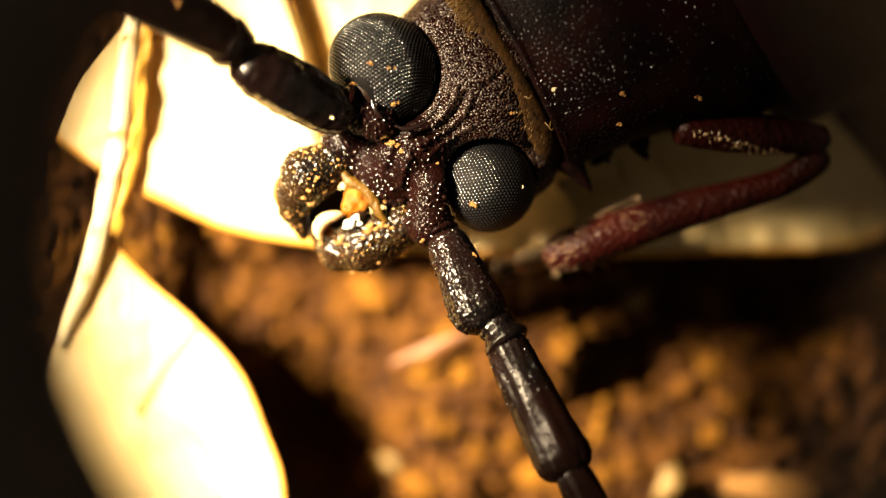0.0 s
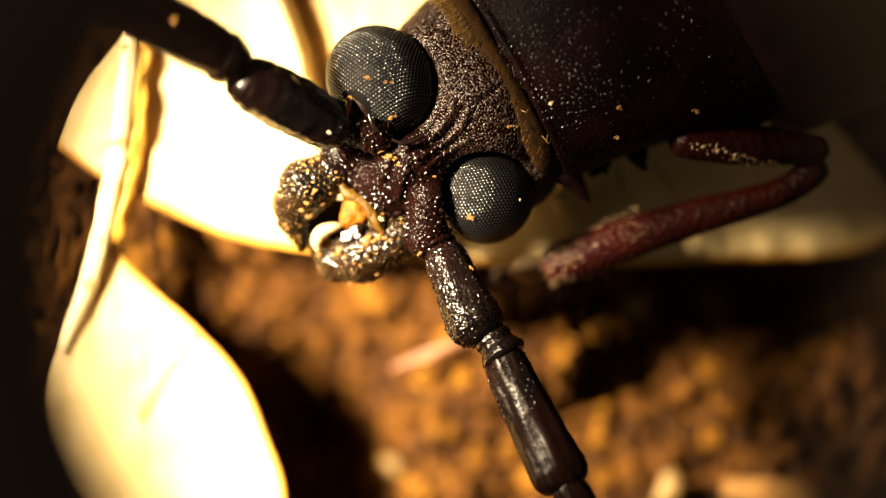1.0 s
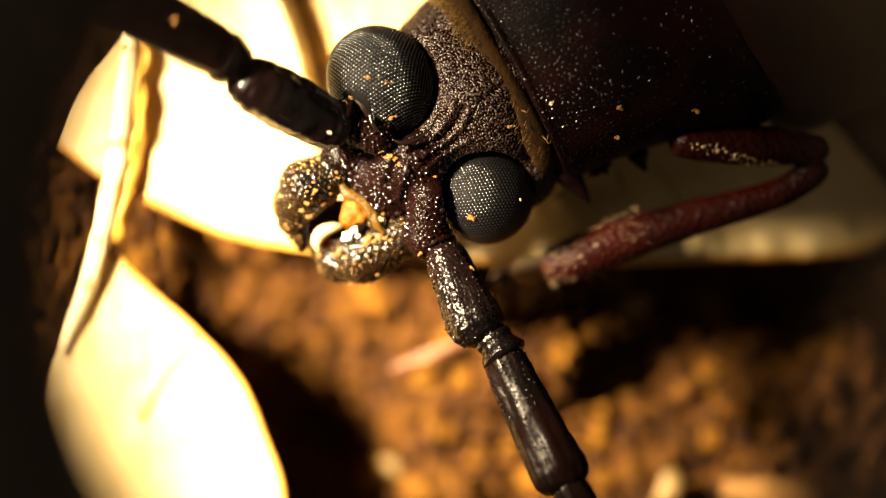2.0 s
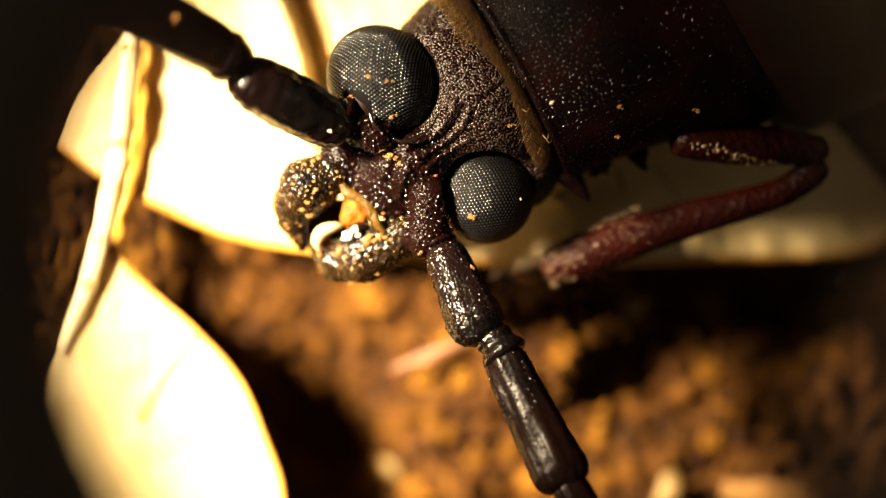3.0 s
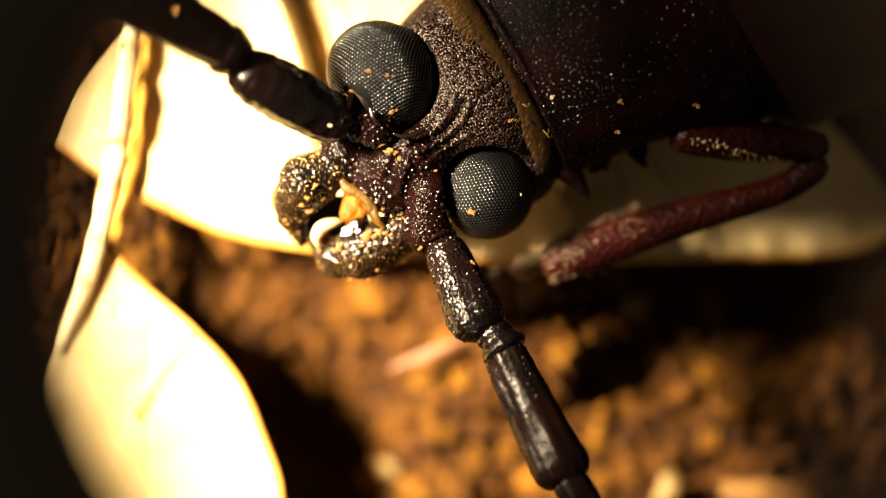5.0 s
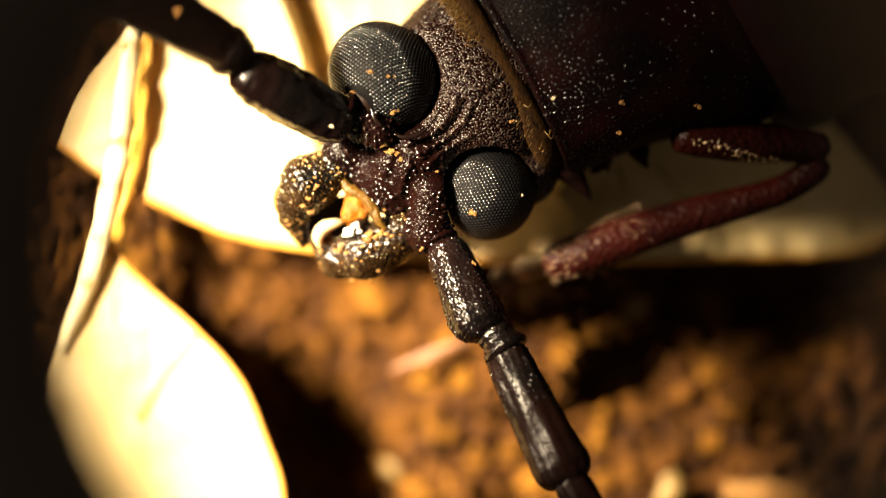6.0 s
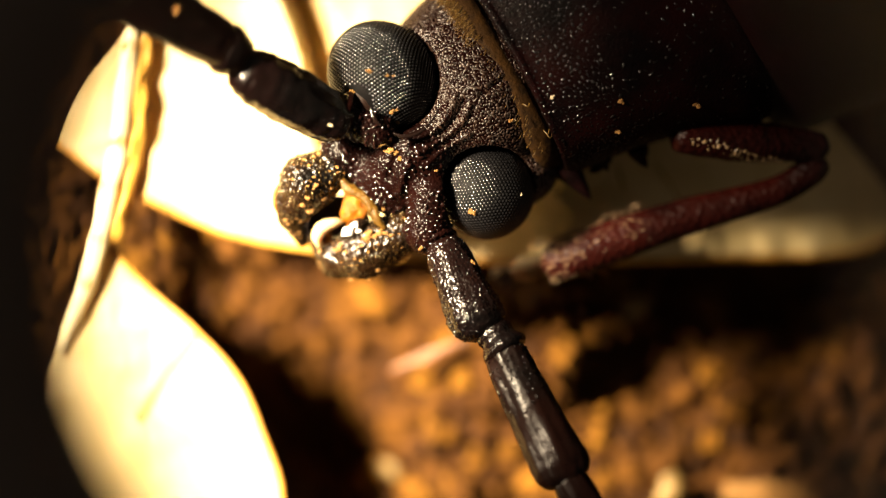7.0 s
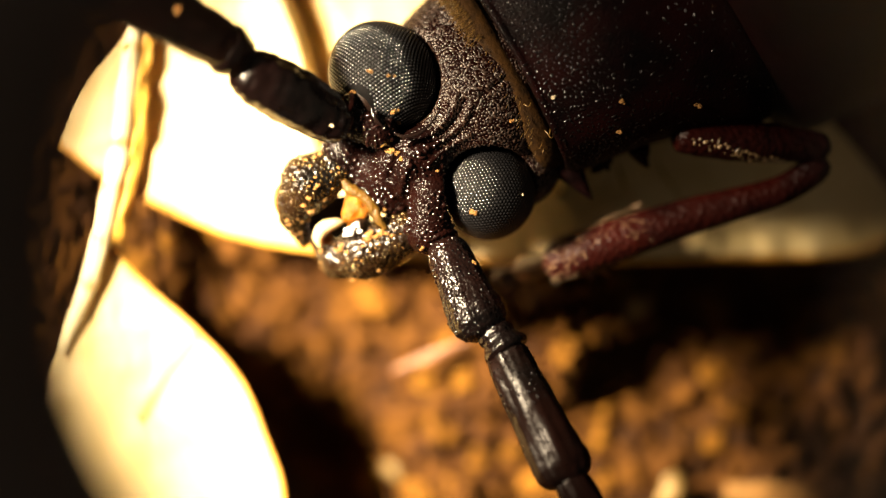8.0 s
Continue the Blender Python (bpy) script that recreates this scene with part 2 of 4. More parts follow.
def blend(a, b, k):
    h = np.clip(0.5 + 0.5 * (b - a) / k, 0, 1)
    return b + (a - b) * h - k * h * (1 - h)


def skin(fn, lo, hi, step):
    """Surface of the solid fn(points) < 0 within the box, as quads."""
    lo, hi = np.asarray(lo, float), np.asarray(hi, float)
    n = np.ceil((hi - lo) / step).astype(int) + 1
    g = np.stack(np.meshgrid(*[lo[i] + step * np.arange(n[i]) for i in range(3)], indexing="ij"), -1)
    f = fn(g.reshape(-1, 3)).reshape(n)
    total = np.zeros((*(n - 1), 3))
    count = np.zeros(n - 1)
    corner = lambda a, o: a[o[0]:o[0] + n[0] - 1, o[1]:o[1] + n[1] - 1, o[2]:o[2] + n[2] - 1]
    for ax in range(3):
        for o1 in (0, 1):
            for o2 in (0, 1):
                o = [0, 0, 0]
                o[(ax + 1) % 3], o[(ax + 2) % 3] = o1, o2
                e = list(o)
                e[ax] = 1
                fa, fb = corner(f, o), corner(f, e)
                cross = (fa < 0) != (fb < 0)
                t = np.where(cross, fa / np.where(fa == fb, 1, fa - fb), 0)
                pt = np.zeros((*cross.shape, 3)) + o
                pt[..., ax] += t
                total += pt * cross[..., None]
                count += cross
    used = count > 0
    index = -np.ones(used.shape, int)
    index[used] = np.arange(used.sum())
    verts = lo + step * (np.argwhere(used) + total[used] / count[used][:, None])
    for _ in range(2):
        e = step * 0.1
        f0 = fn(verts)
        grad = np.stack([(fn(verts + e * np.eye(3)[i]) - f0) / e for i in range(3)], 1)
        verts = verts - np.clip(f0 / np.maximum((grad * grad).sum(axis=1), 0.05), -step, step)[:, None] * grad
    faces = []
    for ax in range(3):
        b, c = (ax + 1) % 3, (ax + 2) % 3
        sl = [slice(1, -1)] * 3
        sl[ax] = slice(0, -1)
        nx = [slice(1, -1)] * 3
        nx[ax] = slice(1, None)
        fa, fb = f[tuple(sl)], f[tuple(nx)]
        for flip in (False, True):
            hit = np.argwhere((fa < 0) & (fb >= 0) if not flip else (fa >= 0) & (fb < 0))
            if not len(hit):
                continue
            base = hit + 1
            base[:, ax] = hit[:, ax]
            quad = []
            for ob_, oc in ((0, 0), (-1, 0), (-1, -1), (0, -1)):
                k = base.copy()
                k[:, b] += ob_
                k[:, c] += oc
                quad.append(index[k[:, 0], k[:, 1], k[:, 2]])
            q = np.stack(quad, 1)
            faces.extend(map(tuple, (q[:, ::-1] if flip else q).tolist()))
    return verts, faces


def granules(geo, spacing, size, keep=None, seed=1, tall=0.7, most=15000):
    """Small domes strewn over the upward faces of a mesh, no closer than spacing."""
    rng = random.Random(seed)
    v = np.asarray(geo[0], float)
    f = np.array([q if len(q) == 4 else (*q, q[2]) for q in geo[1] if len(q) in (3, 4)])
    a, b, c, d = v[f[:, 0]], v[f[:, 1]], v[f[:, 2]], v[f[:, 3]]
    n = np.cross(c - a, d - b)
    area = np.linalg.norm(n, axis=1) / 2
    n = n / (2 * area[:, None] + 1e-12)
    mid = v.mean(axis=0)
    if ((n * ((a + c) / 2 - mid)).sum(axis=1) * area).sum() < 0:
        n = -n
    good = (n[:, 2] > 0.05) & (area > 1e-9)
    a, b, c, d, n, area = a[good], b[good], c[good], d[good], n[good], area[good]
    cum = np.cumsum(area)
    tries = int(cum[-1] / spacing ** 2 * 4)
    grid, verts, faces, made = {}, [], [], 0
    for _ in range(tries):
        i = min(int(np.searchsorted(cum, rng.random() * cum[-1])), len(cum) - 1)
        s, t = rng.random(), rng.random()
        p = (a[i] * (1 - s) + b[i] * s) * (1 - t) + (d[i] * (1 - s) + c[i] * s) * t
        if keep is not None and not keep(p, n[i]):
            continue
        key = tuple(int(math.floor(x / spacing)) for x in p)
        near = False
        for dx in (-1, 0, 1):
            for dy in (-1, 0, 1):
                for dz in (-1, 0, 1):
                    q = grid.get((key[0] + dx, key[1] + dy, key[2] + dz))
                    if q is not None and (q[0] - p[0]) ** 2 + (q[1] - p[1]) ** 2 + (q[2] - p[2]) ** 2 < spacing ** 2:
                        near = True
        if near:
            continue
        grid[key] = p
        nn, pp = Vector(n[i]), Vector(p)
        u = nn.cross(Vector((0.3, 0.2, 0.93)) if abs(nn.z) < 0.9 else Vector((1, 0.2, 0))).normalized()
        w = nn.cross(u)
        r = size * (0.45 + 0.95 * rng.random() ** 1.3)
        long = rng.uniform(0.8, 1.9)
        spin = rng.uniform(0, math.pi)
        u, w = (u * math.cos(spin) + w * math.sin(spin)) * long, (w * math.cos(spin) - u * math.sin(spin)) / long
        o = len(verts)
        verts.append(pp + nn * (r * tall))
        for frac, hgt in ((0.5, 0.75), (0.95, -0.1)):
            for k in range(6):
                ang = k * math.pi / 3
                verts.append(pp + (u * math.cos(ang) + w * math.sin(ang)) * (r * frac) + nn * (r * tall * hgt))
        for k in range(6):
            k2 = (k + 1) % 6
            faces.append((o, o + 1 + k, o + 1 + k2))
            faces.append((o + 1 + k, o + 7 + k, o + 7 + k2, o + 1 + k2))
        made += 1
        if made >= most:
            break
    return [tuple(p) for p in verts], faces


def loft(rings):
    """Closed solid through rings of equal length."""
    s = len(rings[0])
    verts = [tuple(p) for r in rings for p in r]
    faces = []
    for i in range(len(rings) - 1):
        for k in range(s):
            a, b = i * s + k, i * s + (k + 1) % s
            faces.append((a, b, b + s, a + s))
    faces.append(tuple(range(s))[::-1])
    faces.append(tuple((len(rings) - 1) * s + k for k in range(s)))
    return verts, faces


def lump(centre, r, seed, squash=(1, 1, 1), rough=0.35, detail=2):
    bm = bmesh.new()
    bmesh.ops.create_icosphere(bm, subdivisions=detail, radius=1.0)
    verts = []
    for v in bm.verts:
        k = 1 + rough * noise.noise(v.co * 1.4 + Vector((seed * 3.7, seed * 1.3, 0))) + 0.5 * rough * noise.noise(v.co * 3.1 + Vector((0, seed * 2.1, seed)))
        verts.append((centre[0] + v.co.x * r * k * squash[0], centre[1] + v.co.y * r * k * squash[1], centre[2] + v.co.z * r * k * squash[2]))
    faces = [tuple(v.index for v in f.verts) for f in bm.faces]
    bm.free()
    return verts, faces


# ---- ground ----
def soil_height(x, y):
    near = noise.noise(Vector((x * 0.45, y * 0.45, 3.0))) * 0.75 + noise.noise(Vector((x * 1.3, y * 1.3, 9.0))) * 0.45 + noise.noise(Vector((x * 3.4, y * 3.4, 1.0))) * 0.22
    hollow = 3.6 * math.exp(-((x + 3.1) / 1.6) ** 2 - ((y + 4.7) / 2.4) ** 2) + 0.8 * math.exp(-((x + 5.0) / 2.2) ** 2 - ((y + 0.7) / 0.9) ** 2)
    rise = 2.0 * math.exp(-((x - 2.5) / 2.0) ** 2 - ((y + 2.1) / 1.5) ** 2)
    rise -= 1.6 * math.exp(-((x - 7.3) / 2.4) ** 2 - ((y + 1.649) / 1.4) ** 2)
    return -1.8 + near * 0.8 - hollow + rise


def ground():
    """Fine sheet under the view, wide coarse cells out to the horizon."""
    def steps(half, fine):
        inner = list(np.arange(-half, half + 1e-6, fine))
        outer = [half * 1.6, half * 3, half * 8, half * 30, half * 200, half * 2000]
        return [-o for o in outer[::-1]] + inner + outer
    xs, ys = steps(14, 0.16), steps(10, 0.16)
    verts = []
    for y in ys:
        for x in xs:
            far = max(abs(x) / 14, abs(y) / 10)
            verts.append((x, y, soil_height(x, y) if far < 3 else -1.8))
    w = len(xs)
    faces = [(j * w + i, j * w + i + 1, (j + 1) * w + i + 1, (j + 1) * w + i) for j in range(len(ys) - 1) for i in range(w - 1)]
    return solid("ground", (verts, faces), SOIL, (0, 0, 0), "loose orange-brown crumbly soil", "soil", kind="structure")


ground()


def grains():
    rng = random.Random(5)
    geos = []
    for i in range(7500):
        x, y = rng.uniform(-11, 11), rng.uniform(-7, 6.5)
        r = 0.06 + 0.30 * rng.random() ** 2.0
        geos.append(lump((x, y, soil_height(x, y) + r * 0.4), r, i, (1, rng.uniform(0.6, 1), rng.uniform(0.6, 0.9)), 0.8, 1))
    tagged(solid("soil_grains", join(geos), SOIL, (0, 0, 0), "small crumbs of orange-brown soil scattered over the ground", "soil"), kind="stuff")


grains()


def clods():
    rng = random.Random(11)
    models = []
    for k in range(6):
        models.append(mesh_from(*lump((0, 0, 0), 1.0, 40 + k, (1, 0.85, 0.8), 0.8, 3), (0, 0, 0)))
        models[-1].materials.append(SOIL)
    for i in range(200):
        x, y = rng.uniform(-9.5, 10), rng.uniform(-6.2, 1.0)
        r = 0.16 + 0.36 * rng.random() ** 1.6
        ob = new("soil_clod", models[i % 6])
        ob.matrix_basis = pose(x * MM, y * MM, (soil_height(x, y) + r * 0.45) * MM, rng.uniform(-30, 30), rng.uniform(-30, 30), rng.uniform(0, 360)) @ Matrix.Scale(r, 4)
        tagged(ob, "rounded clod of orange-brown soil on the ground", "soil clod", "soil clods")


clods()


# ---- leaves ----
def leaf_geo(lower, upper, height, nu=110, nv=60, thick=0.10):
    """A blade between two edge curves (rows of x, y), with a height function of x and y, and thickness."""
    lo = smooth_path(lower, 12)
    up = smooth_path(upper, 12)
    def resample(c, n):
        d = np.r_[0, np.cumsum(np.linalg.norm(np.diff(c, axis=0), axis=1))]
        s = np.linspace(0, d[-1], n)
        return np.c_[np.interp(s, d, c[:, 0]), np.interp(s, d, c[:, 1])]
    lo, up = resample(lo, nu), resample(up, nu)
    top, bot = [], []
    for j in range(nv):
        f = j / (nv - 1)
        for i in range(nu):
            x, y = lo[i] * (1 - f) + up[i] * f
            z = height(x, y)
            edge = min(1.0, min(f, 1 - f) * nv / 2, min(i, nu - 1 - i) / 2)
            top.append((x, y, z + thick * 0.5 * edge))
            bot.append((x, y, z - thick * 0.5 * edge - 0.004))
    n = len(top)
    faces = []
    for j in range(nv - 1):
        for i in range(nu - 1):
            a = j * nu + i
            faces.append((a, a + 1, a + nu + 1, a + nu))
            faces.append((n + a, n + a + nu, n + a + nu + 1, n + a + 1))
    rim = [i for i in range(nu)] + [j * nu + nu - 1 for j in range(1, nv)] + [(nv - 1) * nu + i for i in range(nu - 2, -1, -1)] + [j * nu for j in range(nv - 2, 0, -1)]
    for a, b in zip(rim, rim[1:] + rim[:1]):
        faces.append((b, a, n + a, n + b))
    return top + bot, faces


def big_leaf_height(x, y):
    ridge = -3.25 - (y - 3.9) * 0.20 - 0.05 * (y - 3.9) ** 2
    d = x - ridge
    if d < 0:
        fold = 0.4 * math.exp(-((d / 0.7) ** 2))
    elif d < 0.12:
        fold = 0.4 - 2.6 * d / 0.12
    else:
        fold = -2.2 * min(1.0, max(0.0, 1 - (d - 0.30) / 0.8))
    fold *= min(1, max(0, (y - 2.2) / 1.2))
    rise = 1.8 / (1 + math.exp(-(x - 1.3) * 1.2))
    rise -= 0.52 * max(0.0, x - 4.5) + 0.05 * max(0.0, min(2.0, x - 3.5)) ** 2
    return 0.45 + rise + fold + 0.12 * noise.noise(Vector((x * 0.5, y * 0.5, 4))) + 0.05 * noise.noise(Vector((x * 1.6, y * 1.6, 8)))


def big_leaf():
    lower = [(-9.374, 2.565), (-8.313, 1.853), (-7.037, 1.222), (-5.157, 0.443), (-3.277, 0.067), (-0.318, -0.199), (2.843, -0.303), (6.22, -0.21), (9.32, -0.10), (10.97, 0.26), (11.60, 0.79)]
    geo = leaf_geo(
        lower,
        [(-9.374, 2.565), (-8.783, 3.908), (-7.641, 5.385), (-6.097, 7.400), (-3.008, 9.011), (0.212, 9.302), (3.501, 8.437), (6.62, 5.90), (9.35, 3.2), (11.0, 1.56), (11.45, 0.78)],
        big_leaf_height, 260, 130)
    def margin(pts):
        return tube([(x, y, big_leaf_height(x, y), 0.085) for x, y in smooth_path(pts, 6)], 2, 8, 0.8)
    leaf = thing("dry_leaf", (0, 0, 0.3), "large pale straw-coloured dry leaf lying on soil under the beetle", "leaf")
    part("leaf_blade", geo, LEAF, leaf, (0, 0, 0.3))
    # orange glow of the leaf's rim, put in as an ochre strip
    part("leaf_edge_glow", margin(lower), KNOT_EDGE_GLOW, leaf, (0, 0, 0.3), "ochre strip painted as the glow along the leaf edge")
    def vein(pts, r):
        rows = []
        for x, y in pts:
            rows.append((x, y, big_leaf_height(x, y) + 0.02, r))
        return tube(rows, 8, 8, 0.6)
    part("leaf_vein", vein([(3.954, 2.049), (4.151, 1.327), (4.046, 0.276)], 0.05), VEIN, leaf, (0, 0, 0.3))
    part("leaf_vein", vein([(4.874, 1.984), (5.399, 1.261), (5.662, 0.539)], 0.05), VEIN, leaf, (0, 0, 0.3))
    # not a vein: a dark strip laid in the fold as its shade
    part("leaf_vein", vein([(-3.25 + 0.30 - (y - 3.9) * 0.20 - 0.05 * (y - 3.9) ** 2, y) for y in (2.9, 3.5, 4.2, 5.0, 5.8, 6.6, 7.4)], 0.15), FOLD_SHADE, leaf, (0, 0, 0.3), "dark brown strip painted as the shade in the fold")
    part("leaf_spot", lump((*(-5.023, 1.383), big_leaf_height(*(-5.023, 1.383)) + 0.04), 0.10, 3, (1, 1.3, 0.3), 0.3), VEIN, leaf, (0, 0, 0.3))
    part("leaf_spot", lump((*(2.687, 1.311), big_leaf_height(*(2.687, 1.311)) + 0.05), 0.10, 6, (1, 1, 0.3), 0.3), EYE_RIM, leaf, (0, 0, 0.3), "small dark hole-like spot")


big_leaf()


def small_leaf_height(x, y):
    return 0.38 + 0.42 * max(0.0, x + 7) + 0.08 * noise.noise(Vector((x * 0.6, y * 0.6, 2))) + 0.04 * noise.noise(Vector((x * 2, y * 2, 5)))


def small_leaf():
    edge = [(-8.170, 0.121), (-7.132, -0.957), (-5.951, -1.930), (-4.849, -3.051), (-4.167, -4.498), (-3.761, -5.814), (-3.893, -8.065), (-6.073, -10.821)]
    geo = leaf_geo(
        [(-8.138, 0.121), (-9.051, -1.598), (-9.723, -3.478), (-9.454, -5.627), (-8.514, -7.776), (-6.097, -10.864)],
        edge,
        small_leaf_height, 90, 50)
    leaf = thing("dry_leaf", (-6.538, -4.850, 0.3), "pale straw-coloured dry leaf with a pointed tip on soil", "leaf")
    o = (-6.538, -4.850, 0.3)
    part("leaf_blade", geo, LEAF, leaf, o)
    # ochre strip that paints the glowing rim of this leaf too
    part("leaf_edge_glow", tube([(x, y, small_leaf_height(x, y), 0.085) for x, y in smooth_path(edge, 6)], 2, 8, 0.8), KNOT_EDGE_GLOW, leaf, o, "ochre strip painted as the glow along the leaf edge")
    rows = [(x, y, small_leaf_height(x, y) + 0.04, 0.11) for x, y in ((-5.828, -2.028), (-6.365, -2.672), (-6.903, -3.344), (-7.373, -4.123))]
    part("leaf_vein", tube(rows, 6, 8, 0.6), VEIN, leaf, o, "faint brown side vein")


small_leaf()


def stalk():
    rows = [(*(-7.354, 5.609, 1), 0.20), (*(-7.495, 4.814, 0.95), 0.25), (*(-7.628, 3.747, 0.95), 0.27), (*(-7.756, 2.550, 0.9), 0.28), (*(-7.964, 1.483, 0.85), 0.28),
            (*(-8.231, 0.281, 0.85), 0.26), (*(-8.578, -0.792, 0.66), 0.24), (*(-8.962, -1.736, 0.58), 0.21), (*(-9.286, -2.480, 0.5), 0.14)]
    o = (-7.929, 1.482, 0.9)
    st = thing("dry_stalk", o, "thin pale dry plant stalk with knots, lying across two leaves", "stalk")
    part("stem", tube(rows, 6, 16, 1.0, 0.15), STRAW, st, o)
    part("sheath", tube([(x + 0.33, y - 0.02, z - 0.10, r * 0.75) for x, y, z, r in rows[:6]], 6, 14, 0.8, 0.9, 4), SHEATH, st, o, "ochre papery sheath")
    for x, y, z, r in (rows[1], rows[3], rows[4], rows[5], rows[6]):
        part("knot", lump((x, y, z), r * 1.08, 5 + x, (1, 0.8, 1), 0.3), KNOT_EDGE_GLOW, st, o)


stalk()


def fragments():
    def bit(px, label, seed, colour):
        solid("plant_fragment", tube(px, 5, 12, 0.6, 0.5, seed), colour, px[0][:3], label, "plant fragment", "plant fragments on the soil")
    bit([(*(-1.291, -2.940, -0.55), 0.06), (*(-0.738, -2.720, -0.3), 0.13), (*(0.081, -2.367, -0.05), 0.14), (*(0.624, -2.159, 0.05), 0.08)], "small pinkish brown twig fragment on soil", 1, PINK)
    bit([(*(4.183, -1.654, -1.15), 0.10), (*(4.655, -1.372, -1), 0.24), (*(5.080, -1.236, -1.1), 0.10)], "pale dry plant fragment on soil", 2, DULL_STRAW)
    bit([(*(5.269, -6.347, -0.9), 0.15), (*(5.576, -5.756, -0.8), 0.32), (*(5.698, -5.449, -0.9), 0.12)], "pale straw-coloured plant fragment on soil", 3, DULL_STRAW)
    bit([(*(6.899, -5.911, -1.2), 0.2), (*(8.119, -6.055, -1), 0.42), (*(9.402, -6.245, -1.2), 0.2)], "ochre flake of dry plant matter on soil", 4, CRUMB)
    bit([(*(-1.696, -5.331, -2.5), 0.08), (*(-1.332, -5.486, -2.2), 0.20), (*(-1.120, -5.798, -2.2), 0.08)], "pale dry plant fragment on soil", 5, DULL_STRAW)


DULL_STRAW = plain("dull_straw_bit", (0.13, 0.08, 0.02), 0.6, 0.4, 0.4, 0.04)
PINK = plain("pinkish_dry_twig", (0.09, 0.031, 0.004), 0.6, 0.3, 0.4, 0.04)
fragments()


# ---- beetle ----
BO = (6.0, 3.0, -0.4)
beetle = thing("longhorn_beetle", BO, "glossy black-brown longhorn beetle standing on a dry leaf", "beetle")
HT = math.degrees(math.atan2(0.67, 0.74))      # direction in which the head lies, from its mouth to its neck
AX = Vector((0.86, 0.51, 0)).normalized()      # body axis, backwards
LAT = Vector((AX.y, -AX.x, 0))                 # to the body's left side
NECK = Vector((1.361, 3.836, 5))


def ridge(p, path, height, width):
    """Height of a ridge (or, below nought, a furrow) that runs over the surface along a path seen from above."""
    q = np.asarray(path, float)
    best = np.full(len(p), 1e9)
    for a, b in zip(q[:-1], q[1:]):
        ab = b - a
        t = np.clip(((p[:, :2] - a) @ ab) / (ab @ ab), 0, 1)
        best = np.minimum(best, np.linalg.norm(p[:, :2] - a - t[:, None] * ab, axis=1))
    return height * np.exp(-(best / width) ** 2) * (p[:, 2] > 4)


EYE_A = ((-1.305, 3.730, 4.85), (1.14, 1.27, 1.38))
EYE_B = ((0.955, 1.240, 4.52), (1.05, 1.05, 1.12))


def head_solid(p):
    d = d_ell(p, (0.605, 3.390, 3.7), (1.75, 2.22, 2.25), HT)
    d = blend(d, d_ell(p, (1.316, 4.139, 3.5), (1.6, 2.22, 1.93), HT), 0.5)
    d = blend(d, d_ell(p, (-0.606, 2.052, 4.6), (1.25, 0.95, 1.12), HT), 0.45)
    d = blend(d, d_cone(p, (-0.232, 1.172, 5.2), (-0.331, 0.355, 5.05), 0.47, 0.50), 0.25)
    d = blend(d, d_ell(p, (-1.367, 1.479, 4.42), (0.60, 0.88, 0.68), HT), 0.25)
    d = blend(d, d_ell(p, (-2.183, 2.096, 4.5), (0.5, 0.55, 0.6), HT), 0.25)
    d = blend(d, d_ell(p, (1.770, 1.732, 3.9), (0.85, 0.75, 1.0), HT), 0.3)
    d = -blend(-d, d_cone(p, (1.447, 3.863, 6.12), (0.192, 2.707, 6.05), 0.03, 0.05), 0.08)
    d = -blend(-d, d_cone(p, (-0.167, 2.345, 6.1), (-1.130, 1.694, 5.9), 0.05, 0.12), 0.2)
    # recess round the eyes
    for (c, r), depth, gap, tall in ((EYE_A, 0.75, 0.05, 2.1), (EYE_B, 0.25, 0.02, 1.6)):
        d = -blend(-d, d_ell(p, (c[0], c[1], c[2] + depth), (r[0] + gap, r[1] + gap, tall), HT), 0.06)
    # seat of the antenna, let into the edge of the eye
    d = blend(d, d_cone(p, (-1.406, 2.534, 5.55), (-2.156, 2.858, 5.6), 0.40, 0.42), 0.18)
    # wrinkles that follow the edges of the eyes
    for path, h, w in (([(-0.746, 2.274, 5.9)[:2], (-0.229, 2.478, 5.9)[:2], (0.132, 2.833, 6)[:2], (0.264, 3.253, 6)[:2]], 0.07, 0.07),
                       ([(-0.505, 2.033, 5.9)[:2], (0.012, 2.334, 5.9)[:2], (0.372, 2.629, 6)[:2], (0.576, 3.013, 6)[:2]], 0.08, 0.07),
                       ([(-0.614, 2.201, 5.9)[:2], (-0.072, 2.442, 5.9)[:2], (0.264, 2.749, 6)[:2], (0.456, 3.133, 6)[:2]], -0.08, 0.05),
                       ([(-0.325, 1.792, 5.9)[:2], (0.072, 2.153, 5.9)[:2], (0.552, 2.413, 6)[:2]], 0.06, 0.06),
                       ([(-1.138, 1.526, 5.6)[:2], (-0.957, 2.010, 5.6)[:2]], -0.10, 0.10),
                       ([(-0.947, 1.165, 5.5)[:2], (-0.751, 1.829, 5.6)[:2]], 0.08, 0.07),
                       ([(0.792, 3.253, 6)[:2], (1.308, 3.613, 6)[:2]], -0.05, 0.05)):
        d = d - ridge(p, path, h, w)
    return d


head_geo = skin(head_solid, (-3.2, -1.0, 1.8), (4.6, 6.2, 6.8), 0.05)
head = part("head", head_geo, HEAD, beetle, BO)


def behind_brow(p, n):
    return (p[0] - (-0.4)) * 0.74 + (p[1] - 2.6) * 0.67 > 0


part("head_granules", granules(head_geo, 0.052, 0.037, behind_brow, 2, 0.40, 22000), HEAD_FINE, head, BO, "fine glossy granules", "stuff")
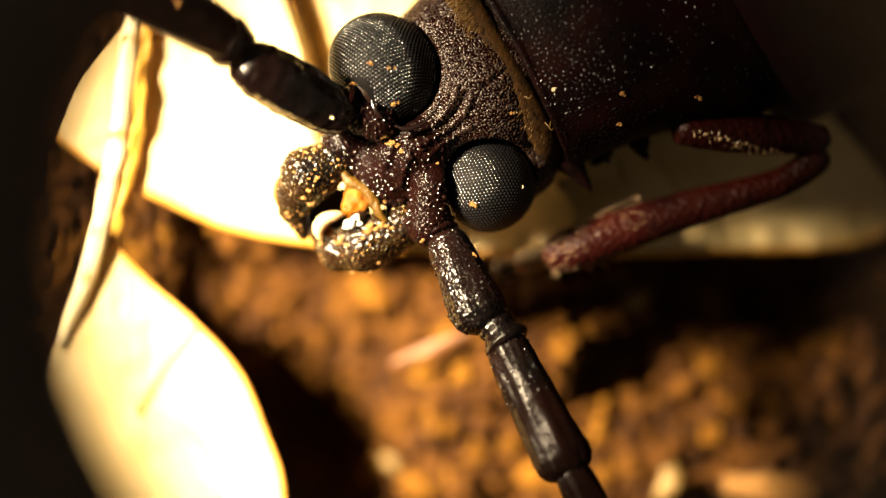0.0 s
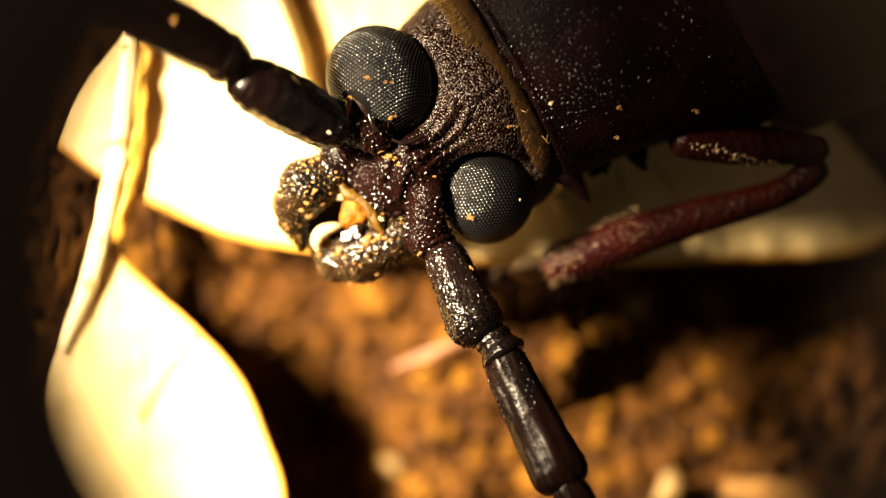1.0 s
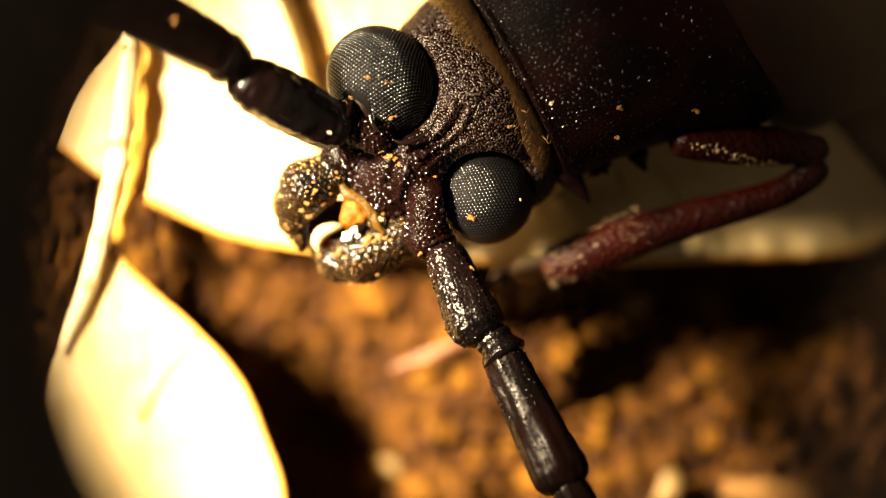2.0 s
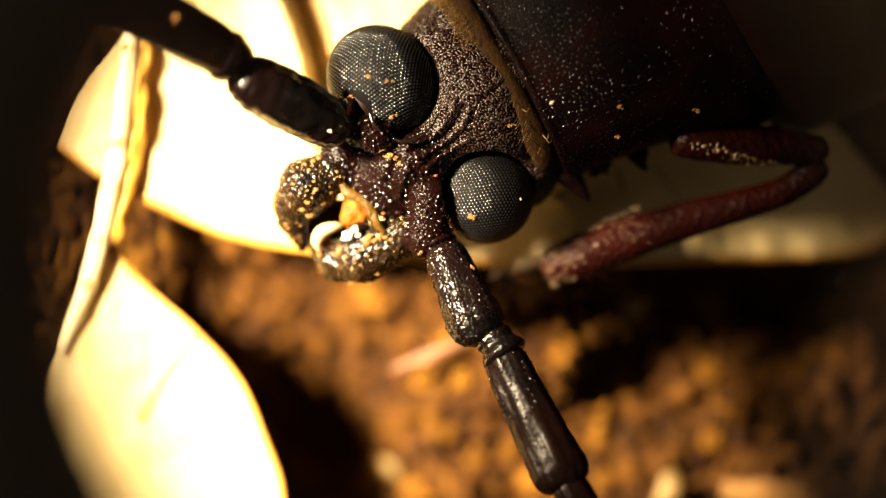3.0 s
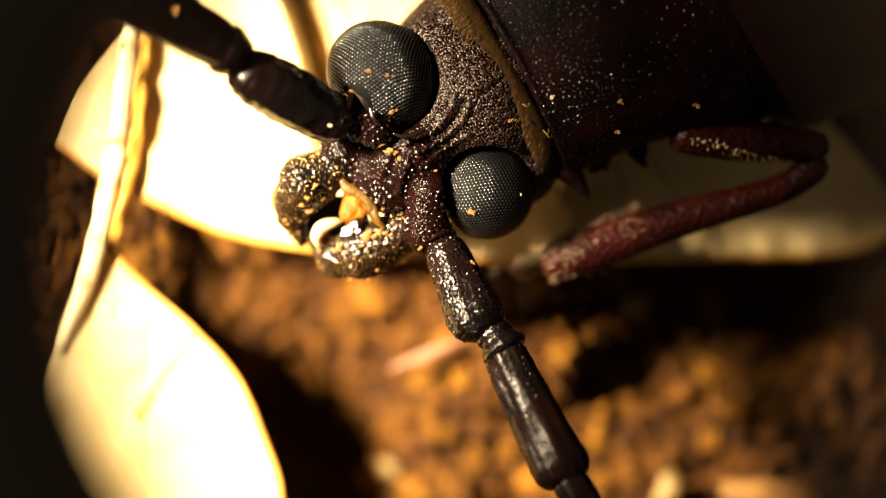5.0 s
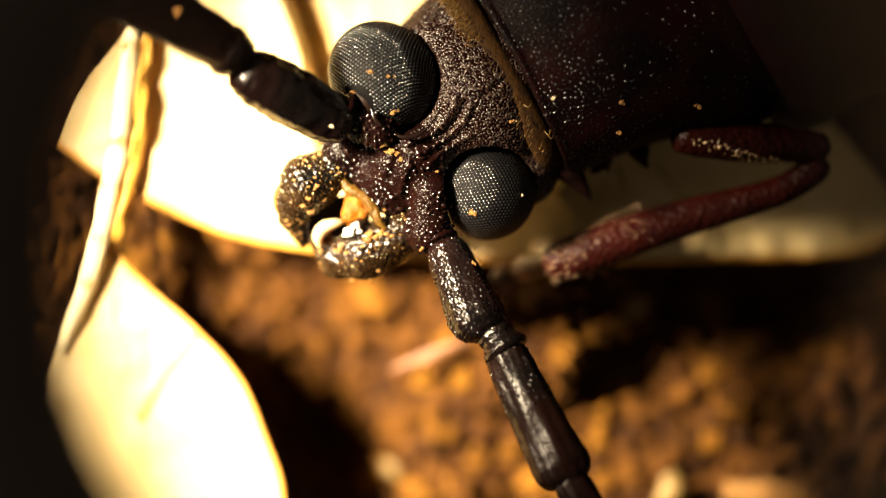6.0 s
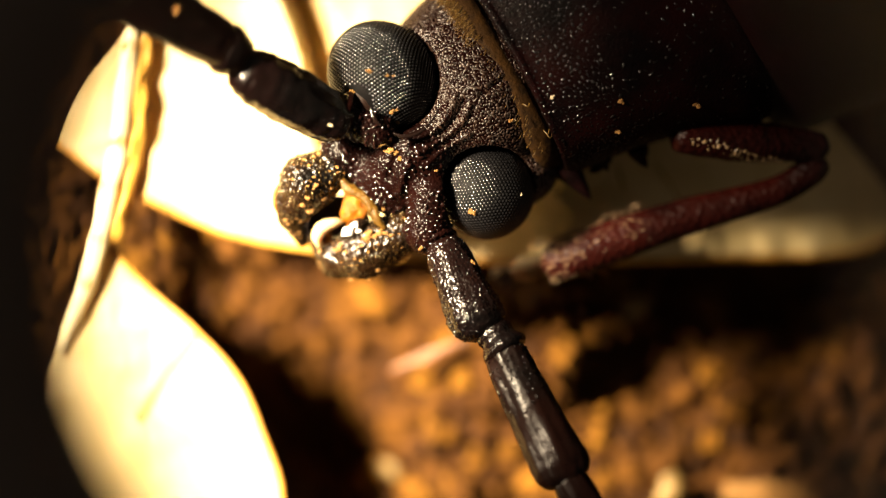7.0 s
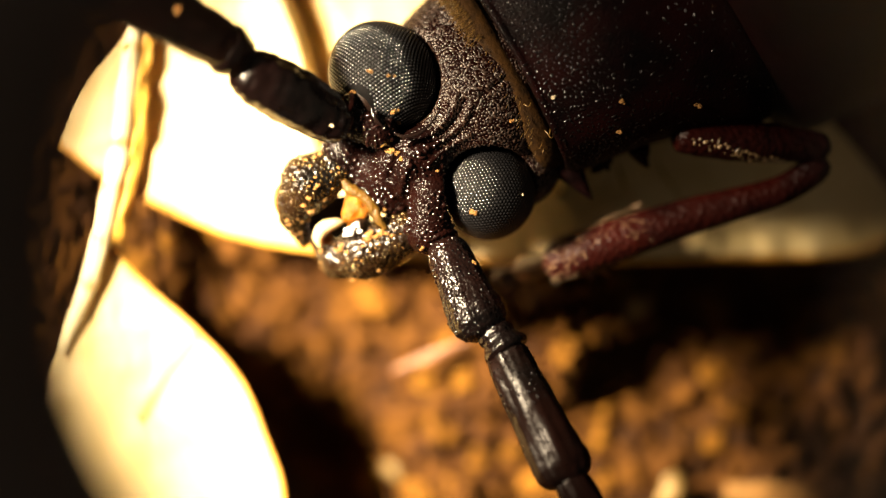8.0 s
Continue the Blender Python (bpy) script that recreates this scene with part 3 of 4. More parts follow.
part("frons_granules", granules(head_geo, 0.105, 0.052, lambda p, n: not behind_brow(p, n) and noise.noise(Vector(p) * 2.6) > -0.2, 3, 0.8), HEAD_GRAIN, head, BO, "glossy round granules", "stuff")


def eye(centre, radii, facing, avoid, gap, pitch, steep, swirl):
    """Dark ellipsoid and the domes of its lenses, caps of spheres up to that angle, in rows that bend over the eye."""
    ball = 1 / math.sin(radians(steep))
    sink = math.sqrt(ball * ball - 1) + 0.12
    c, r = Vector(centre), Vector(radii)
    spin = Matrix.Rotation(radians(HT), 3, "Z")
    turn = Vector(facing).normalized().to_track_quat("Z", "Y")
    bm = bmesh.new()
    bmesh.ops.create_uvsphere(bm, u_segments=64, v_segments=40, radius=1.0)
    base = ([tuple(c + spin @ Vector((v.co.x * r.x, v.co.y * r.y, v.co.z * r.z)) * 0.99) for v in bm.verts], [tuple(v.index for v in f.verts) for f in bm.faces])
    bm.free()
    ob = part("compound_eye", base, EYE, beetle, BO, "domed dark grey compound eye")
    size = (r.x + r.y + r.z) / 3
    step = pitch / size
    verts, faces = [], []
    m = int(1.8 / step)
    hexa = [(math.cos(k * math.pi / 4), math.sin(k * math.pi / 4)) for k in range(8)]
    for j in range(-m, m + 1):
        for i in range(-m, m + 1):
            a, b = (i + (j % 2) * 0.5) * step, j * step * 0.866
            a += swirl * b * b + 0.05 * math.sin(3.1 * b + 1.0)
            b += 0.5 * swirl * a * a + 0.06 * math.sin(2.7 * a)
            rho = math.hypot(a, b)
            if rho > 1.5:
                continue
            th = 2 * math.asin(rho / 2)
            f = math.sin(th) / rho if rho > 1e-6 else 1.0
            nrm = spin.transposed() @ (turn @ Vector((a * f, b * f, math.cos(th))))
            pos = spin @ Vector((nrm.x * r.x, nrm.y * r.y, nrm.z * r.z))
            if ((c + pos) - Vector(avoid)).length < gap:
                continue
            n = (spin @ Vector((nrm.x / r.x, nrm.y / r.y, nrm.z / r.z))).normalized()
            s = n.cross(Vector((0.31, 0.2, 0.93))).normalized()
            u = n.cross(s)
            q = pitch * 0.38
            o = len(verts)
            verts.append(c + pos + n * (q * (ball - sink)))
            for frac in (0.3, 0.6, 0.85, 1.0):
                for hx, hy in hexa:
                    verts.append(c + pos + s * (hx * q * frac) + u * (hy * q * frac) + n * (q * (math.sqrt(ball * ball - frac * frac) - sink)))
            for k in range(8):
                k2 = (k + 1) % 8
                faces.append((o, o + 1 + k2, o + 1 + k))
                for ro in (o, o + 8, o + 16):
                    faces.append((ro + 1 + k, ro + 1 + k2, ro + 9 + k2, ro + 9 + k))
    part("eye_facets", ([tuple(v) for v in verts], faces), FACET, ob, BO, "tiny glossy domed lenses", "stuff")
    return ob


eye(*EYE_A, (-0.15, 0.35, 0.9), (-1.877, 3.080, 5.9), 0.40, 0.086, 66, 0.10)
eye(*EYE_B, (0.0, 0.0, 1.0), (-0.170, 0.984, 5.4), 0.40, 0.083, 40, 0.08)


def ring(centre, normal, radius, thick, sides=28):
    n = Vector(normal).normalized()
    s = n.cross(Vector((0, 1, 0.2))).normalized()
    u = n.cross(s)
    rows = [(*(Vector(centre) + (s * math.cos(a) + u * math.sin(a)) * radius), thick) for a in np.linspace(0, 2 * math.pi, sides)]
    return tube(rows, 1, 8)


part("antenna_socket", ring((-2.146, 2.954, 5.80), (-0.85, 0.45, 0.35), 0.36, 0.09), HEAD, head, BO)
part("antenna_socket", ring((-0.110, 0.159, 5.1), (0.4, -0.85, 0.3), 0.38, 0.08), HEAD, head, BO)
part("eye_rim", tube([(-1.548, 2.989, 6, 0.02), (-1.440, 2.724, 6.02, 0.05), (-1.296, 2.581, 6, 0.02)], 8, 10, 0.8), EYE_RIM, head, BO, "smooth shining eye rim")
part("eye_rim", tube([(-1.057, 2.439, 5.95, 0.02), (-0.817, 2.366, 5.98, 0.045), (-0.528, 2.437, 6, 0.04), (-0.288, 2.628, 6.02, 0.025), (-0.120, 2.891, 6.02, 0.02), (-0.096, 3.193, 6, 0.015)], 8, 10, 0.8), EYE_RIM, head, BO, "smooth shining eye rim")
part("antennal_lobe", tube([(-1.593, 2.812, 5.75, 0.10), (-1.674, 3.120, 5.84, 0.17), (-1.794, 3.407, 5.87, 0.14), (-1.867, 3.602, 5.84, 0.06)], 6, 14, 0.6, 0.2), LOBE, head, BO, "brown lobe beside the antenna base")


# antennae
rng_a = random.Random(14)


def antenna(scape_rows, pedicel_rows, segments, smooth_segments, base, coarse, size):
    scape = tube(scape_rows, 8, 48, 0.95, 0.06, 1, 0.06)
    sc = part("antenna_scape", scape, base, beetle, BO)
    part("scape_granules", granules(scape, coarse, size, None, 7), BODY_GRAIN, sc, BO, "glossy granules", "stuff")
    part("antenna_pedicel", tube(pedicel_rows, 6, 24, 0.95, 0.03), base, sc, BO)
    for k, rows in enumerate(segments):
        seg = tube(rows, 8, 64, 0.9, 0.03, k, 0.10)
        part("antenna_segment", seg, smooth_segments, sc, BO)
        if k == 0:
            root = Vector(rows[0][:3])
            part("segment_granules", granules(seg, coarse * 1.1, size, lambda p, n: (Vector(p) - root).length < 1.5 * rng_a.random() + 0.3, 9), BODY_GRAIN, sc, BO, "glossy granules", "stuff")
    return sc


def prof(a, b, pr):
    return barrel_rows(a, b, pr)


antenna(
    prof((-2.050, 2.568, 5.75), (-4.318, 3.793, 7.2), [(0, 0.12), (0.03, 0.36), (0.09, 0.47), (0.22, 0.55), (0.45, 0.62), (0.68, 0.62), (0.84, 0.57), (0.93, 0.46), (0.985, 0.26), (1, 0.03)]),
    prof((-4.015, 3.840, 7.2), (-4.631, 4.179, 7.55), [(0, 0.10), (0.1, 0.36), (0.3, 0.45), (0.5, 0.53), (0.72, 0.55), (0.9, 0.42), (1, 0.05)]),
    [prof((-4.317, 4.027, 7.45), (-6.894, 5.380, 9.2), [(0, 0.1), (0.03, 0.40), (0.07, 0.48), (0.15, 0.53), (0.4, 0.56), (0.7, 0.59), (0.93, 0.62), (0.99, 0.36), (1, 0.05)]),
     prof((-6.743, 5.258, 9.1), (-8.607, 6.488, 9.8), [(0, 0.1), (0.05, 0.3), (0.5, 0.38), (0.93, 0.46), (1, 0.05)])],
    ANTENNA_SMOOTH, ANTENNA_DARK, 0.15, 0.013)
antenna(
    prof((-0.049, 0.195, 5.2), (0.916, -1.917, 5.75), [(0, 0.15), (0.05, 0.37), (0.16, 0.46), (0.35, 0.50), (0.6, 0.57), (0.8, 0.62), (0.92, 0.52), (0.985, 0.28), (1, 0.04)]),
    prof((0.991, -1.655, 5.65), (1.430, -2.295, 5.9), [(0, 0.12), (0.15, 0.38), (0.3, 0.42), (0.45, 0.40), (0.6, 0.47), (0.76, 0.52), (0.88, 0.46), (0.95, 0.3), (1, 0.05)]),
    [prof((1.216, -2.035, 5.8), (2.697, -4.981, 6.6), [(0, 0.1), (0.03, 0.36), (0.1, 0.46), (0.3, 0.51), (0.6, 0.56), (0.82, 0.61), (0.93, 0.55), (0.985, 0.32), (1, 0.05)]),
     prof((2.555, -4.697, 6.6), (3.822, -6.905, 7), [(0, 0.1), (0.04, 0.30), (0.12, 0.38), (0.5, 0.42), (0.95, 0.5), (1, 0.1)])],
    ANTENNA_SMOOTH, ANTENNA, 0.09, 0.028)


# mouth
def jaw_a(p):
    d = d_cone(p, (-2.428, 1.747, 4.55), (-2.964, 1.439, 4.5), 0.48, 0.60)
    d = blend(d, d_cone(p, (-2.964, 1.439, 4.5), (-3.248, 1.008, 4.35), 0.60, 0.44), 0.2)
    d = blend(d, d_cone(p, (-3.251, 1.009, 4.3), (-3.349, 0.687, 4.15), 0.40, 0.28), 0.15)
    d = blend(d, d_cone(p, (-3.349, 0.687, 4.15), (-3.116, 0.163, 3.9), 0.28, 0.12), 0.12)
    # the hollow biting face
    return -blend(-d, d_cone(p, (-2.862, 0.210, 4.75), (-1.875, 0.925, 4.75), 0.46, 0.46), 0.08)


def jaw_b(p):
    d = d_cone(p, (-0.894, 0.360, 4.4), (-1.733, -0.075, 4.2), 0.50, 0.58)
    d = blend(d, d_cone(p, (-1.733, -0.075, 4.2), (-2.304, -0.188, 4), 0.56, 0.48), 0.2)
    d = blend(d, d_cone(p, (-2.304, -0.188, 4), (-2.792, 0.138, 3.8), 0.42, 0.18), 0.15)
    return d


for jaw_geo in (skin(jaw_a, (-4.2, -0.6, 2.6), (-1.4, 3.0, 5.6), 0.04), skin(jaw_b, (-3.4, -1.4, 2.6), (-0.4, 1.2, 5.4), 0.04)):
    jaw = part("mandible", jaw_geo, MANDIBLE, beetle, BO, "pitted black curved jaw")
    spots = granules(jaw_geo, 0.11, 0.02, lambda p, n: rng_a.random() < 0.2 and noise.noise(Vector(p) * 1.9) > -0.05, 18, 0.5)[0][::13]
    part("jaw_dust", join([lump(p, 0.010 + 0.036 * rng_a.random() ** 3, 3 * k, (1.3, 0.8, 0.5), 0.9, 2) for k, p in enumerate(spots)]), CRUMB, jaw, BO, "ochre soil dust", "stuff")
    part("jaw_granules", granules(jaw_geo, 0.075, 0.036, lambda p, n: noise.noise(Vector(p) * 2.3) > -0.15, 8, 0.6), JAW_GRAIN, jaw, BO, "glossy granules", "stuff")
part("jaw_tooth", tube([(-2.200, 0.584, 4.4, 0.04), (-2.384, 0.559, 4.45, 0.11), (-2.631, 0.459, 4.48, 0.15), (-2.756, 0.261, 4.45, 0.13), (-2.713, 0.037, 4.35, 0.05)], 6, 16), IVORY, beetle, BO, "glossy ivory inner tooth")
part("labium", lump((-2.479, 0.588, 3.1), 0.85, 4, (1, 0.8, 0.6), 0.2, 3), LOBE, beetle, BO)
part("jaw_edge", tube([(*(-3.502, 1.527, 4.4), 0.03), (*(-3.654, 1.231, 4.35), 0.08), (*(-3.650, 0.909, 4.25), 0.09), (*(-3.449, 0.487, 4.1), 0.03)], 6, 12), AMBER, beetle, BO, "translucent amber jaw edge")
part("inner_lip", lump((-2.567, 0.212, 4.28), 0.15, 12, (1, 0.9, 0.6), 0.3, 2), AMBER, beetle, BO, "amber inner lip")
# lumps whose white colour paints the star-shaped glint on the palp
part("palp_glint", join([lump((-1.996, 0.394, 4.76), 0.13, 7, (1.2, 0.8, 0.6), 0.9, 3), lump((-1.898, 0.481, 4.74), 0.09, 9, (1, 1, 0.7), 0.9, 3), lump((-2.110, 0.333, 4.7), 0.08, 2, (1, 1, 0.7), 0.9, 3)]), GLINT, beetle, BO, "white lumps painted as the glint on the wet palp")
part("labrum", lump((-1.912, 0.857, 4.45), 0.33, 8, (0.9, 1.3, 0.6), 0.6, 3), AMBER, beetle, BO, "amber upper lip")
part("mouth_membrane", tube([(-2.216, 1.514, 4.85, 0.05), (-2.041, 1.291, 4.9, 0.13), (-1.770, 1.155, 4.92, 0.10), (-1.574, 0.922, 4.9, 0.12), (-1.427, 0.652, 4.88, 0.10), (-1.256, 0.406, 4.82, 0.05)], 6, 14, 0.55, 0.35), STRAP, beetle, BO, "pale amber membrane along the mouth")
part("palp", tube([(*(-1.690, 0.659, 4.35), 0.10), (*(-1.855, 0.482, 4.6), 0.17), (*(-2.025, 0.346, 4.65), 0.16), (*(-2.205, 0.260, 4.5), 0.06)], 6, 14, 1.0, 0.3, 2), WET, beetle, BO, "shiny wet mouth palp")


# pronotum: rings across the body axis
def body_ring(s, half, top, mid, low, shoulder=1.0, lead=0.0, sides=64):
    c = NECK + AX * s
    out = []
    for k in range(sides):
        a = 2 * math.pi * k / sides
        ca, sa = math.cos(a), math.sin(a)
        w = half * math.copysign(abs(ca) ** 0.85, ca)
        z = mid + ((top - mid) * abs(sa) ** shoulder if sa > 0 else -(mid - low) * abs(sa) ** 0.7)
        p = c + LAT * w - AX * (lead * max(0.0, w))
        out.append((p.x, p.y, z))
    return out


def pronotum_geo():
    prof_ = [(0.46, 1.9, 5.5, 4.5, 3.2), (0.27, 2.35, 5.9, 4.3, 2.6), (0.22, 2.45, 6.12, 4.3, 2.5), (0.25, 2.54, 6.26, 4.25, 2.4), (0.34, 2.60, 6.27, 4.2, 2.3), (0.5, 2.68, 6.24, 4.15, 2.0),
             (1.4, 2.82, 6.35, 4.05, 1.8), (2.4, 3.05, 6.45, 4.0, 1.6), (3.4, 3.4, 6.40, 4.0, 1.5), (4.2, 3.75, 6.32, 4.0, 1.5), (4.75, 3.7, 6.2, 4.0, 1.6), (4.9, 3.2, 5.7, 4.0, 2.0)]
    rows = smooth_path(prof_[1:], 5)
    rings = [body_ring(*prof_[0], 1.0, 0.07)] + [body_ring(*r, 1.0 - 0.22 * min(1.0, max(0.0, r[0] - 0.3)), 0.07 * max(0.0, 1 - r[0] / 1.6)) for r in rows]
    return loft(rings)


shield_geo = pronotum_geo()
rng_s = random.Random(31)


def front_dense(p, n):
    s = (Vector(p) - NECK).dot(AX)
    return rng_s.random() < min(1.0, max(0.03, 1.5 - s / 1.35))


pronotum = part("pronotum", shield_geo, PRONOTUM, beetle, BO)
part("pronotum_granules", granules(shield_geo, 0.085, 0.036, front_dense, 5, 0.45), BODY_GRAIN, pronotum, BO, "tiny glossy granules", "stuff")


def rim_rows():
    rows = []
    for a in np.linspace(0.30, 0.97, 24) * math.pi:
        w = 2.50 * math.copysign(abs(math.cos(a)) ** 0.85, math.cos(a))
        p = NECK + AX * (0.25 - 0.065 * max(0.0, w)) + LAT * w
        rows.append((p.x, p.y, 4.27 + 1.93 * math.sin(a), 0.028))
    return rows


part("pronotum_rim", tube(rim_rows(), 2, 8), EYE_RIM, pronotum, BO, "thin glossy raised rim")


def spine(a, b, c, r):
    part("spine", tube([(*a, r), (*Vector(a).lerp(Vector(b), 0.5), r * 0.85), (*b, r * 0.55), (*Vector(b).lerp(Vector(c), 0.6), r * 0.3), (*c, 0.01)], 5, 14), PRONOTUM, pronotum, BO)


spine((2.631, 1.945, 4.2), (2.971, 1.486, 4.15), (3.274, 1.087, 4.1), 0.36)
spine((3.582, 2.079, 4), (3.401, 1.795, 3.9), (3.241, 1.696, 3.85), 0.22)
spine((4.308, 2.242, 4), (4.405, 1.995, 3.9), (4.548, 1.797, 3.85), 0.26)
spine((3.456, 1.979, 4), (3.614, 1.820, 3.9), (3.668, 1.721, 3.85), 0.15)


# collar membrane with its fringe of hairs between head and pronotum
def collar_geo():
    rings = []
    for s, half, top in ((-0.42, 2.25, 5.56), (-0.34, 2.32, 5.66), (-0.18, 2.36, 5.74), (0.04, 2.36, 5.74), (0.24, 2.25, 5.5)):
        rings.append(body_ring(s, half, top, 4.3, 2.7))
    return loft(rings)


collar = part("collar", collar_geo(), COLLAR, beetle, BO, "golden-brown collar membrane")


def hairs(spots, length, radius, lean, seed):
    rng = random.Random(seed)
    geos = []
    for p, n in spots:
        p, n = Vector(p), Vector(n)
        d = (n + Vector(lean) + Vector((rng.uniform(-.4, .4), rng.uniform(-.4, .4), rng.uniform(-.2, .3)))).normalized()
        l = length * rng.uniform(0.5, 1.2)
        bend = Vector((rng.uniform(-.2, .2), rng.uniform(-.2, .2), -0.3)) * l
        geos.append(tube([(*p, radius), (*(p + d * l * 0.5), radius * 0.8), (*(p + d * l + bend * 0.5), 0.004)], 2, 5))
    return join(geos)


def fringe():
    rng = random.Random(3)
    spots = []
    for i in range(520):
        a = math.pi * (rng.uniform(0.60, 0.98) if i % 12 else rng.uniform(0.2, 0.6))
        s = rng.uniform(-0.42, -0.1)
        w = 2.30 * math.copysign(abs(math.cos(a)) ** 0.85, math.cos(a))
        z = 4.3 + 1.50 * math.sin(a)
        p = NECK + AX * s + LAT * w
        spots.append(((p.x, p.y, z), tuple(LAT * (w / 2.3) * 0.5 + Vector((0, 0, math.sin(a))))))
    part("hair_fringe", hairs(spots, 0.17, 0.005, -AX * 1.2 + LAT * 0.6, 4), GOLD_HAIR, collar, BO, "fine golden hairs", "stuff")


fringe()
for row in ([(-1.340, 2.142, 6.1), (-1.240, 2.182, 6.25), (-1.125, 2.142, 6.1)], [(2.514, 2.184, 5.2), (2.609, 2.085, 5.25), (2.654, 1.945, 5.1)], [(2.153, 2.528, 5.6), (2.248, 2.429, 5.65), (2.277, 2.555, 5.55)], [(2.202, 2.480, 5.6), (2.298, 2.359, 5.6), (2.352, 2.461, 5.5)], [(1.694, 3.064, 5.9), (1.801, 3.013, 5.95), (1.851, 3.088, 5.9)]):
    part("hair", tube([(*p, 0.012) for p in row], 5, 6), GOLD_HAIR, head, BO, "stray golden hair")


# wing cases and belly behind the pronotum
def elytron(side):
    rings = []
    for s, half, top, low in ((4.6, 2.4, 5.9, 3.4), (4.72, 3.95, 6.4, 2.9), (5.1, 4.45, 6.7, 2.6), (7, 4.75, 7.0, 2.6), (11, 4.9, 7.1, 2.6), (16, 4.7, 6.8, 2.5), (21, 3.9, 6.2, 2.4), (25, 2.6, 5.2, 2.2), (26.5, 1.0, 4.2, 2.2)):
        c = NECK + AX * s
        ringp = []
        for k in range(25):
            a = math.pi / 2 * k / 24
            w = 0.03 + half * math.sin(a)
            p = c + LAT * (w * side)
            ringp.append((p.x, p.y, low + (top - low) * math.cos(a) ** 0.8))
        for k in range(24, -1, -1):
            a = math.pi / 2 * k / 24
            w = 0.03 + (half - 0.2) * math.sin(a) if half > 0.3 else 0.03
            p = c + LAT * (w * side)
            ringp.append((p.x, p.y, low + (top - 0.2 - low) * math.cos(a) ** 0.8))
        rings.append(ringp if side > 0 else ringp[::-1])
    return loft(rings)


part("elytron", elytron(1), PRONOTUM, beetle, BO)
part("elytron", elytron(-1), PRONOTUM, beetle, BO)
part("abdomen", loft([body_ring(s, h, t, 2.6, l) for s, h, t, l in ((3.6, 1.5, 4.0, 1.2), (4.2, 2.6, 4.6, 0.6), (6, 3.5, 5.2, 0.1), (11, 4.1, 5.4, -0.4), (18, 3.8, 5.2, -0.3), (23, 2.7, 4.4, 0.4), (25.5, 1.2, 3.5, 1.4))]), LEG, beetle, BO)

# foreleg
KNEE = (8.568, 2.249, 3.85)
femur_geo = tube(barrel_rows((5.019, 2.485, 4.6), KNEE, [(0, 0.2), (0.05, 0.38), (0.3, 0.46), (0.6, 0.45), (0.85, 0.36), (0.95, 0.33), (1, 0.12)]), 5, 22, 1.0, 0.06)
femur = part("femur", femur_geo, LEG, beetle, BO)
# pale grains along one line paint the femur's row of highlights
part("femur_glints", granules(femur_geo, 0.09, 0.045, lambda p, n: abs(p[1] - 2.36 + 0.262 * (p[0] - 5.45)) < 0.07 + 0.06 * rng_a.random() and 5.4 < p[0] < 7.5, 15, 0.6), GLINT_GRAIN, femur, BO, "golden grains painted as the row of highlights on the femur", "stuff")
TA = (8.477, 2.025, 3.8)
tibia = part("tibia", tube([(*TA, 0.12), (*(8.296, 1.826, 3.75), 0.33), (*(7.562, 1.336, 3.7), 0.33), (*(6.510, 1.009, 3.65), 0.37), (*(5.683, 0.783, 3.6), 0.41), (*(4.749, 0.493, 3.6), 0.45), (*(3.738, 0.139, 3.6), 0.49), (*(2.984, -0.139, 3.55), 0.49), (*(2.430, -0.317, 3.5), 0.40), (*(2.205, -0.393, 3.45), 0.08)], 6, 24, 0.9, 0.025), LEG, beetle, BO)


def bristles(a, b, r, n, length, seed, lean):
    rng = random.Random(seed)
    a, b = Vector(a), Vector(b)
    d = (b - a).normalized()
    s = d.cross(Vector((0, 0, 1))).normalized()
    u = s.cross(d)
    spots = []
    for i in range(n):
        t, ang = rng.random() ** 0.55, rng.uniform(-0.3, math.pi + 0.3)
        nn = s * math.cos(ang) + u * math.sin(ang)
        spots.append((tuple(a.lerp(b, t) + nn * r), tuple(nn * 0.5)))
    return hairs(spots, length, 0.007, lean, seed)


part("bristles", bristles((4.754, 0.645, 3.6), (2.293, -0.342, 3.5), 0.45, 340, 0.13, 9, (-0.9, -0.3, 0.1)), PALE_HAIR := plain("pale_bristle", (0.30, 0.20, 0.12), 0.35, 0.3, 0.2, 0.002), tibia, BO, "short pale bristles", "stuff")
part("spur", tube([(*(3.237, -0.265, 3.55), 0.12), (*(3.476, -0.419, 3.4), 0.10), (*(3.712, -0.597, 3.3), 0.02)], 5, 10), AMBER, tibia, BO, "amber spur")
part("spur", tube([(*(2.987, -0.317, 3.5), 0.10), (*(3.203, -0.496, 3.3), 0.08), (*(3.363, -0.675, 3.2), 0.02)], 5, 10), HORN, tibia, BO)
tarsus = part("tarsus", tube([(*(2.555, -0.267, 3.3), 0.18), (*(2.131, -0.372, 2.8), 0.26), (*(1.826, -0.454, 2.4), 0.30), (*(1.574, -0.533, 2.2), 0.08)], 5, 16, 0.7), TARSUS, beetle, BO, "amber-brown foot")
part("tarsus_segment", tube([(*(1.769, -0.455, 2.2), 0.12), (*(1.488, -0.587, 2), 0.27), (*(1.256, -0.667, 1.9), 0.24), (*(1.099, -0.706, 1.9), 0.06)], 5, 16, 0.6), TARSUS, tarsus, BO)
part("claw", tube([(*(1.518, -0.641, 1.9), 0.10), (*(1.390, -0.878, 1.8), 0.08), (*(1.589, -1.064, 1.7), 0.02)], 5, 10), HORN, tarsus, BO)


